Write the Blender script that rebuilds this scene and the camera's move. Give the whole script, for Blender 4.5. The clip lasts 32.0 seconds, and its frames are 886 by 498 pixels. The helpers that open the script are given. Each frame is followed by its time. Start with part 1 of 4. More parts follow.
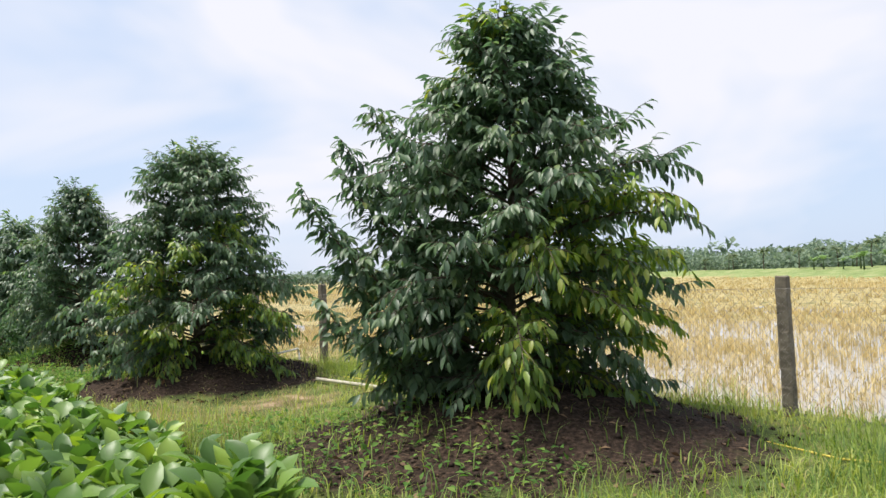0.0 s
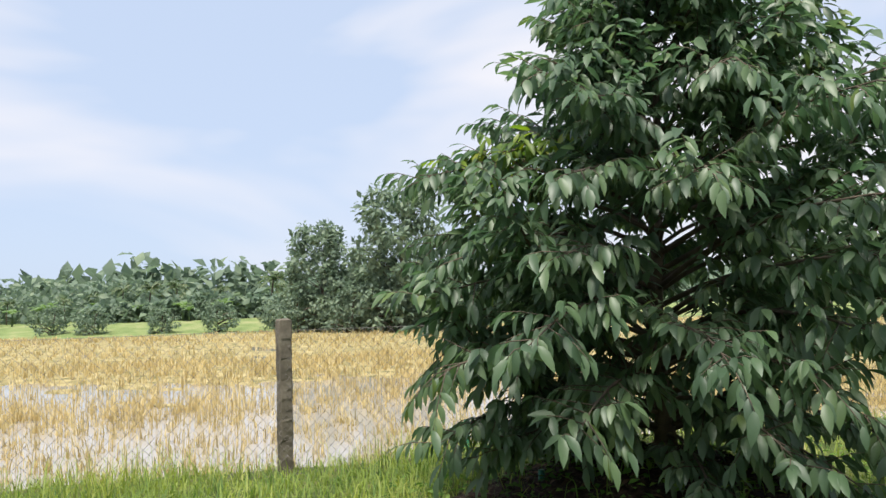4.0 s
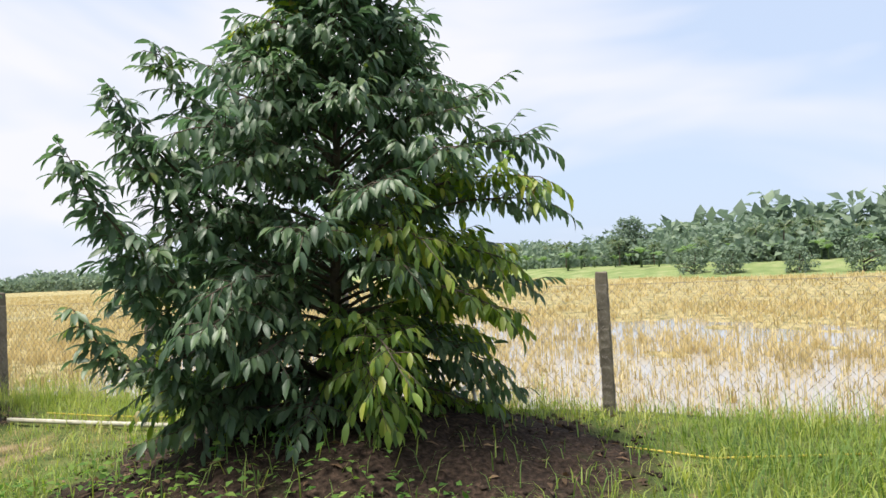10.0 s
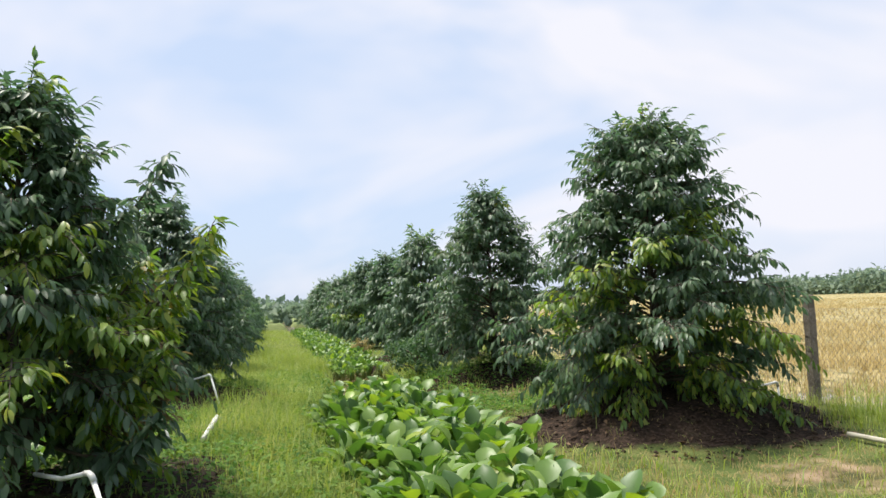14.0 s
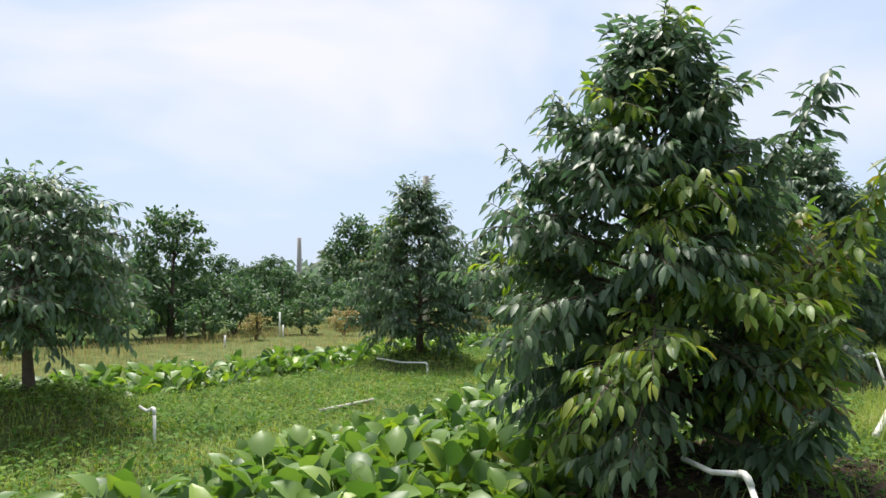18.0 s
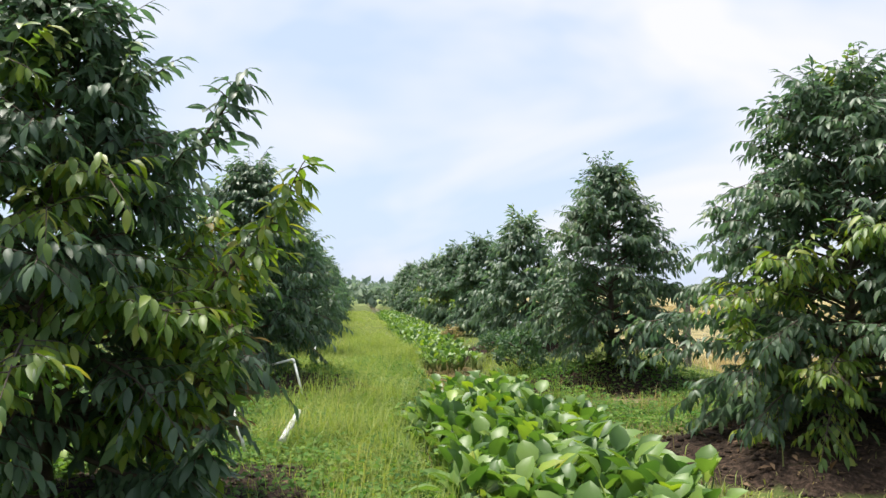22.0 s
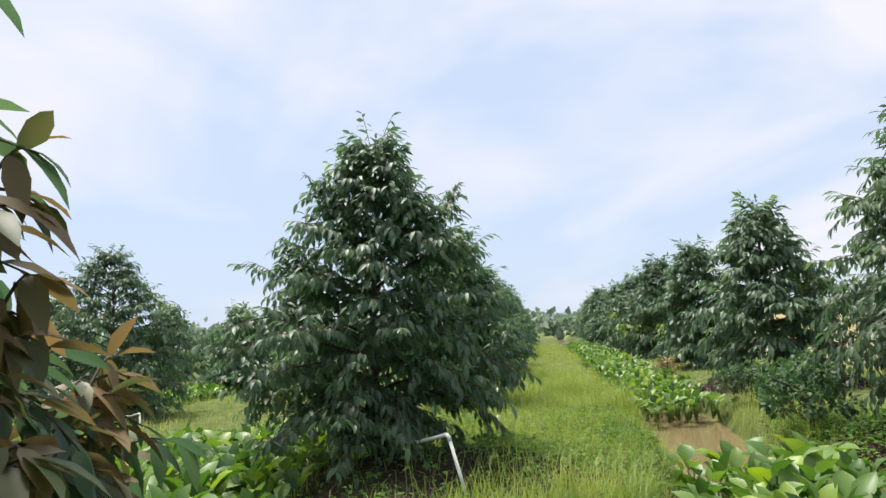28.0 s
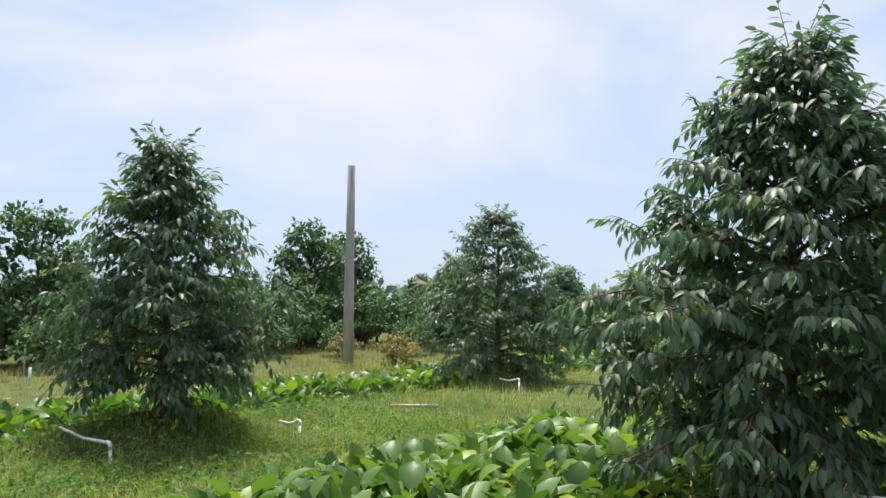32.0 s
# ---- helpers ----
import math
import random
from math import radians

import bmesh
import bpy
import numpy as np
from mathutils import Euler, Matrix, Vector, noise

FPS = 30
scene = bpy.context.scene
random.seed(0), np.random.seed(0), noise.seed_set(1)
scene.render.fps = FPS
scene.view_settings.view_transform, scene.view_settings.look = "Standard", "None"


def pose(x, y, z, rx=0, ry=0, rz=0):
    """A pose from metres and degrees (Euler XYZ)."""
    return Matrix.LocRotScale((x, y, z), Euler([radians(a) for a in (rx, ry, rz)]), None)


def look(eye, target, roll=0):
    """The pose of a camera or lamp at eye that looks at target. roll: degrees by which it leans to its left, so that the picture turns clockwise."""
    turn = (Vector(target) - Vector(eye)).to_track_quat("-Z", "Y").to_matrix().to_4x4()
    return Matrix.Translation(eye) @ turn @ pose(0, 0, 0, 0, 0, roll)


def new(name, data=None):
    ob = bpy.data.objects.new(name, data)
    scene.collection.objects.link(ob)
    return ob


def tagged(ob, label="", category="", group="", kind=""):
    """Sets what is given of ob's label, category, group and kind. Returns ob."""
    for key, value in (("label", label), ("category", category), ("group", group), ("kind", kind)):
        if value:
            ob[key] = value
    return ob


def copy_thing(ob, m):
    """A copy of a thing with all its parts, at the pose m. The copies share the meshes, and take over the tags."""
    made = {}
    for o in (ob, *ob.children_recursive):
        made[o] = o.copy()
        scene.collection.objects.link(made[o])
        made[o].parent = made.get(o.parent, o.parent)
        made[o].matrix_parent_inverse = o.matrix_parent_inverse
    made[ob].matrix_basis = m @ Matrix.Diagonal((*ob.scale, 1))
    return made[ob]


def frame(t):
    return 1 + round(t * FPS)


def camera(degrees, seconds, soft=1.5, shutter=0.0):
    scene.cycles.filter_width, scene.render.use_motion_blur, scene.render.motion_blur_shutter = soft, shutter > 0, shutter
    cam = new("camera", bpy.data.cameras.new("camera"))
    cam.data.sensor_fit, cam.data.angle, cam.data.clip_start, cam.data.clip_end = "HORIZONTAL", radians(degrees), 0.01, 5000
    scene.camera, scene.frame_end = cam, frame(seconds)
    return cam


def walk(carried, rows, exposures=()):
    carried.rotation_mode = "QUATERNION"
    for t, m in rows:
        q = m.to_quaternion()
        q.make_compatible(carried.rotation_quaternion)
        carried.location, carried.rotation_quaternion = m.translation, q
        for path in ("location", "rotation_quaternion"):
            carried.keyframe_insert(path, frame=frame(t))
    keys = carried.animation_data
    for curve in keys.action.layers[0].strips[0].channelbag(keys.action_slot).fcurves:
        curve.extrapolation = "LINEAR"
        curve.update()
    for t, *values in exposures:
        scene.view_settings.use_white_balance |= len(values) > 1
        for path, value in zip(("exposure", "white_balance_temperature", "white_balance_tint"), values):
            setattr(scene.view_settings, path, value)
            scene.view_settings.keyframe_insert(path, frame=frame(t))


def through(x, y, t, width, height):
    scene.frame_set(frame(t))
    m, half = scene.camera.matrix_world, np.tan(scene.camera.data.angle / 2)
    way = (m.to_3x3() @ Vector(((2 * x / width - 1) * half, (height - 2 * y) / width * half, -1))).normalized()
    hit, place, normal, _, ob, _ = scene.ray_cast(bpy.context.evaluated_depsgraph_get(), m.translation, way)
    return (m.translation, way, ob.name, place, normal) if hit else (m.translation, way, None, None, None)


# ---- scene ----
cam = camera(62.66, 32.0)


def aim(x, y, z, heading, tilt, roll):
    """A camera at x, y, z that faces a compass heading (0 along +y, 90 along +x), tilted up, leaning by roll."""
    return pose(x, y, z, 90 + tilt, 0, -heading) @ pose(0, 0, 0, 0, 0, roll)


PATH = [
    (0, aim(-0.000, -0.001, 1.441, 43.35, 2.24, -2.10)),
    (0.5, aim(0.114, 0.157, 1.449, 44.61, 3.06, -2.13)),
    (1, aim(0.153, 0.348, 1.435, 46.78, 4.12, -1.92)),
    (1.5, aim(0.119, 0.724, 1.353, 50.80, 5.23, -1.82)),
    (2, aim(0.095, 1.063, 1.355, 56.12, 5.93, -2.00)),
    (2.5, aim(0.134, 1.291, 1.355, 64.07, 5.98, -1.54)),
    (3, aim(0.153, 1.517, 1.340, 81.80, 6.02, -1.33)),
    (3.5, aim(0.176, 1.439, 1.358, 101.55, 5.26, -2.14)),
    (4, aim(0.281, 1.348, 1.384, 115.98, 4.54, -1.68)),
    (4.5, aim(0.299, 1.327, 1.394, 124.87, 4.75, -1.67)),
    (6.5, aim(0.128, 1.271, 1.442, 134.48, 7.00, -2.55)),
    (7, aim(0.147, 1.285, 1.443, 132.44, 6.03, -2.43)),
    (7.5, aim(0.180, 1.317, 1.438, 127.30, 5.17, -2.40)),
    (8, aim(0.180, 1.399, 1.444, 119.10, 4.39, -3.02)),
    (8.5, aim(0.170, 1.461, 1.441, 108.93, 3.93, -3.17)),
    (9, aim(0.158, 1.528, 1.446, 96.23, 3.45, -3.72)),
    (9.5, aim(0.164, 1.658, 1.438, 80.02, 2.27, -3.33)),
    (10, aim(0.261, 1.778, 1.427, 69.16, 1.63, -2.70)),
    (10.5, aim(0.372, 1.892, 1.422, 63.23, 2.19, -2.06)),
    (11, aim(0.385, 2.022, 1.418, 56.01, 2.51, -1.47)),
    (11.5, aim(0.375, 2.277, 1.431, 47.33, 2.92, -1.90)),
    (12, aim(0.309, 2.411, 1.439, 40.13, 3.71, -1.80)),
    (12.5, aim(0.274, 2.551, 1.426, 34.37, 4.28, -2.14)),
    (13, aim(0.262, 2.726, 1.438, 28.54, 4.71, -2.31)),
    (13.5, aim(0.204, 2.925, 1.435, 22.44, 4.52, -2.27)),
    (14, aim(0.120, 3.128, 1.444, 16.45, 4.42, -2.19)),
    (14.5, aim(0.076, 3.303, 1.439, 10.80, 4.24, -2.06)),
    (16.5, aim(-0.077, 3.955, 1.425, -12.97, 3.39, -0.69)),
    (17, aim(-0.069, 4.136, 1.452, -19.16, 2.96, -0.71)),
    (17.5, aim(-0.090, 4.169, 1.453, -25.51, 2.81, -0.84)),
    (18, aim(-0.109, 4.164, 1.450, -30.76, 2.92, -0.80)),
    (18.5, aim(-0.130, 4.123, 1.455, -34.43, 2.99, -0.79)),
    (19, aim(-0.133, 4.099, 1.452, -37.10, 3.10, -0.75)),
    (19.5, aim(-0.114, 4.101, 1.445, -36.05, 2.81, -0.87)),
    (20, aim(-0.051, 4.179, 1.440, -25.15, 2.02, -1.03)),
    (20.5, aim(0.020, 4.258, 1.439, -13.19, 1.73, -0.31)),
    (21, aim(0.073, 4.336, 1.422, -2.76, 1.93, 0.65)),
    (21.5, aim(0.085, 4.535, 1.423, 5.15, 2.67, 0.96)),
    (22, aim(0.104, 4.753, 1.440, 9.82, 3.47, 0.58)),
    (22.5, aim(0.157, 4.991, 1.428, 12.31, 4.29, 0.17)),
    (23, aim(0.191, 5.241, 1.447, 13.15, 5.16, -0.15)),
    (23.5, aim(0.156, 5.535, 1.425, 12.15, 5.99, -0.45)),
    (24, aim(0.164, 5.773, 1.405, 10.35, 6.49, -0.61)),
    (24.5, aim(0.193, 6.026, 1.377, 8.22, 7.15, -0.81)),
    (25, aim(0.209, 6.354, 1.352, 5.80, 7.72, -0.73)),
    (25.5, aim(0.277, 6.795, 1.322, 3.62, 9.46, -0.51)),
    (27.5, aim(0.329, 8.294, 1.388, -2.58, 7.19, -3.20)),
    (28, aim(0.314, 8.585, 1.382, -4.27, 6.39, -3.24)),
    (28.5, aim(0.317, 8.827, 1.409, -6.34, 5.86, -2.57)),
    (29, aim(0.323, 9.089, 1.414, -8.77, 5.21, -1.66)),
    (29.5, aim(0.292, 9.309, 1.388, -11.95, 4.67, -0.96)),
    (30, aim(0.207, 9.556, 1.406, -16.31, 4.18, -0.77)),
    (30.5, aim(0.154, 9.802, 1.395, -20.76, 3.99, -0.96)),
    (31, aim(0.138, 9.994, 1.458, -26.04, 4.05, -1.02)),
    (31.5, aim(0.070, 10.184, 1.467, -30.95, 4.12, -0.87)),
    (32, aim(0.008, 10.291, 1.489, -35.40, 4.35, 0.10)),
]
walk(cam, PATH, [(0, 0.73), (4, 0.7), (7, 0.72), (10, 0.77), (12, 0.82), (14, 0.72), (18, 0.76), (22, 0.81), (25, 0.77), (28.5, 0.72), (32, 0.7)])

# -- world --
SUN_HEADING, SUN_HEIGHT = 308.0, 69.0
world = bpy.data.worlds.new("sky")
scene.world = world
world.use_nodes = True
wn, wl = world.node_tree.nodes, world.node_tree.links
wn.clear()
w_out = wn.new("ShaderNodeOutputWorld")
w_bg = wn.new("ShaderNodeBackground")
w_sky = wn.new("ShaderNodeTexSky")
w_sky.sky_type = "NISHITA"
w_sky.sun_disc = False
w_sky.sun_elevation = radians(SUN_HEIGHT)
w_sky.sun_rotation = radians(SUN_HEADING)
w_sky.air_density, w_sky.dust_density, w_sky.ozone_density = 1.0, 1.5, 1.2
w_co = wn.new("ShaderNodeTexCoord")
w_map = wn.new("ShaderNodeMapping")
w_map.inputs["Scale"].default_value = (1.0, 1.0, 2.6)
w_map.inputs["Rotation"].default_value = (0.25, 0.12, 0.9)
w_noise = wn.new("ShaderNodeTexNoise")
w_noise.inputs["Scale"].default_value = 1.5
w_noise.inputs["Detail"].default_value = 4.0
w_noise.inputs["Roughness"].default_value = 0.52
w_noise.inputs["Distortion"].default_value = 0.5
w_ramp = wn.new("ShaderNodeValToRGB")
w_ramp.color_ramp.elements[0].position, w_ramp.color_ramp.elements[0].color = 0.45, (0.02, 0.02, 0.02, 1)
w_ramp.color_ramp.elements[1].position, w_ramp.color_ramp.elements[1].color = 0.635, (0.95, 0.95, 0.95, 1)
w_mix = wn.new("ShaderNodeMixRGB")
w_mix.inputs[2].default_value = (7.15, 7.15, 7.7, 1)
w_bg.inputs["Strength"].default_value = 0.079
wl.new(w_co.outputs["Generated"], w_map.inputs["Vector"])
wl.new(w_map.outputs["Vector"], w_noise.inputs["Vector"])
wl.new(w_noise.outputs["Fac"], w_ramp.inputs["Fac"])
wl.new(w_ramp.outputs["Color"], w_mix.inputs[0])
w_haze = wn.new("ShaderNodeMixRGB")
w_haze.inputs[0].default_value = 0.8
w_haze.inputs[2].default_value = (5.3, 6.3, 8.1, 1)
wl.new(w_sky.outputs["Color"], w_haze.inputs[1])
wl.new(w_haze.outputs["Color"], w_mix.inputs[1])
wl.new(w_mix.outputs["Color"], w_bg.inputs["Color"])
wl.new(w_bg.outputs["Background"], w_out.inputs["Surface"])

sun_data = bpy.data.lights.new("sun", "SUN")
sun_data.energy, sun_data.angle, sun_data.color = 4.2, radians(16), (1.0, 0.95, 0.86)
sun = new("sun", sun_data)
_h, _e = radians(SUN_HEADING), radians(SUN_HEIGHT)
sun.matrix_world = look((60 * math.sin(_h) * math.cos(_e), 60 * math.cos(_h) * math.cos(_e), 60 * math.sin(_e)), (0, 0, 0))


# ---- materials ----
def nodes_of(name):
    m = bpy.data.materials.new(name)
    m.use_nodes = True
    return m, m.node_tree.nodes, m.node_tree.links, m.node_tree.nodes["Principled BSDF"]


def ramp_node(n, stops):
    r = n.new("ShaderNodeValToRGB")
    els = r.color_ramp.elements
    while len(els) < len(stops):
        els.new(0.5)
    for e, (p, c) in zip(els, stops):
        e.position, e.color = p, (*c, 1)
    return r


def surface(name, stops, scale, rough=0.85, bump=0.3, bump_scale=None, spec=0.3, detail=6.0, stretch=(1, 1, 1)):
    """A matt surface: a colour ramp over two noises, with fine relief."""
    m, n, l, p = nodes_of(name)
    co = n.new("ShaderNodeTexCoord")
    mp = n.new("ShaderNodeMapping")
    mp.inputs["Scale"].default_value = stretch
    a, b = n.new("ShaderNodeTexNoise"), n.new("ShaderNodeTexNoise")
    a.inputs["Scale"].default_value, a.inputs["Detail"].default_value = scale, detail
    b.inputs["Scale"].default_value, b.inputs["Detail"].default_value = scale * 9, 3.0
    mx = n.new("ShaderNodeMath")
    mx.operation = "MULTIPLY_ADD"
    mx.inputs[1].default_value = 0.4
    sc = n.new("ShaderNodeMath")
    sc.operation = "MULTIPLY_ADD"
    sc.inputs[1].default_value, sc.inputs[2].default_value = 0.9, -0.15
    r = ramp_node(n, stops)
    bp = n.new("ShaderNodeBump")
    bp.inputs["Strength"].default_value = bump
    c = n.new("ShaderNodeTexNoise")
    c.inputs["Scale"].default_value, c.inputs["Detail"].default_value = bump_scale or scale * 14, 5.0
    l.new(co.outputs["Object"], mp.inputs["Vector"])
    for t in (a, b, c):
        l.new(mp.outputs["Vector"], t.inputs["Vector"])
    l.new(a.outputs["Fac"], sc.inputs[0])
    l.new(b.outputs["Fac"], mx.inputs[0])
    l.new(sc.outputs[0], mx.inputs[2])
    l.new(mx.outputs[0], r.inputs["Fac"])
    l.new(r.outputs["Color"], p.inputs["Base Color"])
    l.new(c.outputs["Fac"], bp.inputs["Height"])
    l.new(bp.outputs["Normal"], p.inputs["Normal"])
    p.inputs["Roughness"].default_value = rough
    p.inputs["Specular IOR Level"].default_value = spec
    return m


def leafy(name, stops, rough=0.5, through=0.3, spec=0.5, patch=0.25, patch_scale=0.9):
    """Leaves: each one its own shade along the ramp, a share of the light passing through."""
    m, n, l, p = nodes_of(name)
    out = n["Material Output"]
    g = n.new("ShaderNodeNewGeometry")
    no = n.new("ShaderNodeTexNoise")
    no.inputs["Scale"].default_value, no.inputs["Detail"].default_value = patch_scale, 2.0
    ad = n.new("ShaderNodeMath")
    ad.operation = "MULTIPLY_ADD"
    ad.inputs[1].default_value = 1.0 - patch
    mu = n.new("ShaderNodeMath")
    mu.operation = "MULTIPLY_ADD"
    mu.inputs[1].default_value, mu.inputs[2].default_value = 2.4 * patch, -0.7 * patch
    r = ramp_node(n, stops)
    l.new(g.outputs["Position"], no.inputs["Vector"])
    l.new(no.outputs["Fac"], mu.inputs[0])
    l.new(g.outputs["Random Per Island"], ad.inputs[0])
    l.new(mu.outputs[0], ad.inputs[2])
    l.new(ad.outputs[0], r.inputs["Fac"])
    l.new(r.outputs["Color"], p.inputs["Base Color"])
    p.inputs["Roughness"].default_value = rough
    p.inputs["Specular IOR Level"].default_value = spec
    tr = n.new("ShaderNodeBsdfTranslucent")
    hs = n.new("ShaderNodeHueSaturation")
    hs.inputs["Saturation"].default_value, hs.inputs["Value"].default_value = 1.15, 1.7
    l.new(r.outputs["Color"], hs.inputs["Color"])
    l.new(hs.outputs["Color"], tr.inputs["Color"])
    mix = n.new("ShaderNodeMixShader")
    mix.inputs[0].default_value = through
    l.new(p.outputs[0], mix.inputs[1])
    l.new(tr.outputs[0], mix.inputs[2])
    l.new(mix.outputs[0], out.inputs["Surface"])
    return m


M_DURIAN = leafy("durian_leaf", [(0.0, (0.048, 0.088, 0.05)), (0.5, (0.078, 0.135, 0.068)), (0.82, (0.115, 0.178, 0.078)), (0.96, (0.15, 0.2, 0.045)), (1.0, (0.2, 0.18, 0.07))], 0.47, 0.38, 0.6, 0.45, 2.2)
M_YOUNG = leafy("young_durian_leaf", [(0.0, (0.05, 0.1, 0.03)), (0.4, (0.12, 0.2, 0.04)), (0.72, (0.19, 0.27, 0.045)), (0.92, (0.31, 0.33, 0.06)), (1.0, (0.28, 0.18, 0.075))], 0.45, 0.42, 0.5, 0.2, 2.0)
M_BRONZE = leafy("bronze_durian_leaf", [(0.0, (0.07, 0.1, 0.04)), (0.35, (0.13, 0.12, 0.05)), (0.75, (0.21, 0.145, 0.07)), (1.0, (0.3, 0.2, 0.1))], 0.5, 0.3, 0.4, 0.2, 2.0)
# pale grey-green: distance haze is put into this leaf colour
M_HAZED_LEAF = leafy("hazed_far_leaf", [(0.0, (0.1, 0.145, 0.105)), (0.6, (0.155, 0.21, 0.145)), (1.0, (0.21, 0.265, 0.165))], 0.6, 0.3, 0.4)
M_WOODLEAF = leafy("broad_leaf", [(0.0, (0.03, 0.065, 0.03)), (0.6, (0.06, 0.12, 0.045)), (1.0, (0.13, 0.2, 0.06))], 0.55, 0.3, 0.4)
M_PALM = leafy("palm_leaf", [(0.0, (0.05, 0.085, 0.04)), (0.7, (0.1, 0.15, 0.06)), (1.0, (0.22, 0.2, 0.1))], 0.5, 0.3, 0.5)
# banana greens dulled, so the colour carries the haze over the field
M_BANANA = leafy("hazed_banana_leaf", [(0.0, (0.1, 0.17, 0.06)), (0.7, (0.16, 0.24, 0.09)), (1.0, (0.25, 0.27, 0.14))], 0.5, 0.4, 0.5)
M_HYACINTH = leafy("hyacinth_leaf", [(0.0, (0.048, 0.105, 0.025)), (0.4, (0.095, 0.18, 0.037)), (0.75, (0.165, 0.26, 0.055)), (0.93, (0.28, 0.38, 0.06)), (1.0, (0.26, 0.17, 0.06))], 0.45, 0.3, 0.5, 0.2, 1.5)
M_GRASS = leafy("grass_blade", [(0.0, (0.12, 0.18, 0.038)), (0.5, (0.235, 0.3, 0.065)), (0.85, (0.35, 0.365, 0.1)), (1.0, (0.44, 0.36, 0.18))], 0.55, 0.35, 0.3, 0.6, 1.3)
M_WEED = leafy("weed_leaf", [(0.0, (0.035, 0.085, 0.022)), (0.5, (0.09, 0.18, 0.038)), (1.0, (0.24, 0.32, 0.08))], 0.75, 0.35, 0.15, 0.4)
M_TUFT = leafy("tuft_blade", [(0.0, (0.055, 0.105, 0.03)), (0.5, (0.115, 0.19, 0.048)), (1.0, (0.24, 0.29, 0.075))], 0.6, 0.35, 0.2, 0.4, 0.8)
M_DRYGRASS = leafy("dry_grass", [(0.0, (0.12, 0.15, 0.04)), (0.5, (0.27, 0.24, 0.1)), (1.0, (0.42, 0.3, 0.16))], 0.7, 0.3, 0.2, 0.3)
M_LITTER = leafy("fallen_leaf", [(0.0, (0.04, 0.025, 0.015)), (0.6, (0.13, 0.08, 0.045)), (1.0, (0.28, 0.19, 0.11))], 0.7, 0.15, 0.25)
M_STRAW = leafy("rice_straw", [(0.0, (0.3, 0.23, 0.1)), (0.5, (0.49, 0.39, 0.19)), (0.85, (0.61, 0.51, 0.28)), (1.0, (0.2, 0.16, 0.085))], 0.6, 0.3, 0.3, 0.35, 0.25)
M_BARK = surface("bark", [(0.2, (0.05, 0.04, 0.03)), (0.7, (0.13, 0.1, 0.075))], 14, 0.9, 0.6)
M_CLOD = surface("dug_soil", [(0.2, (0.014, 0.01, 0.008)), (0.5, (0.034, 0.024, 0.018)), (0.8, (0.08, 0.057, 0.042))], 6, 0.95, 0.6, spec=0.15)
M_CONCRETE = surface("weathered_concrete", [(0.2, (0.07, 0.062, 0.05)), (0.5, (0.15, 0.13, 0.1)), (0.8, (0.27, 0.24, 0.19))], 5, 0.9, 0.5, 60)
M_POLE = surface("grey_pole", [(0.2, (0.22, 0.2, 0.18)), (0.7, (0.45, 0.43, 0.41))], 2, 0.85, 0.4, 30, stretch=(1, 1, 0.15))
M_WIRE = surface("fence_wire", [(0.3, (0.12, 0.11, 0.1)), (0.7, (0.24, 0.22, 0.2))], 20, 0.55, 0.1)
M_PVC = surface("white_pvc", [(0.2, (0.42, 0.41, 0.37)), (0.5, (0.7, 0.69, 0.64)), (0.8, (0.8, 0.79, 0.75))], 6, 0.45, 0.08, spec=0.5)
M_OLDPVC = surface("weathered_pvc", [(0.2, (0.26, 0.24, 0.19)), (0.5, (0.45, 0.42, 0.34)), (0.8, (0.6, 0.57, 0.48))], 6, 0.55, 0.1, spec=0.4)
M_HOSE = surface("yellow_hose", [(0.2, (0.45, 0.33, 0.04)), (0.8, (0.7, 0.55, 0.1))], 5, 0.5, 0.05)
M_GREENPIPE = surface("green_pipe", [(0.2, (0.03, 0.16, 0.1)), (0.8, (0.06, 0.25, 0.16))], 6, 0.5, 0.05)


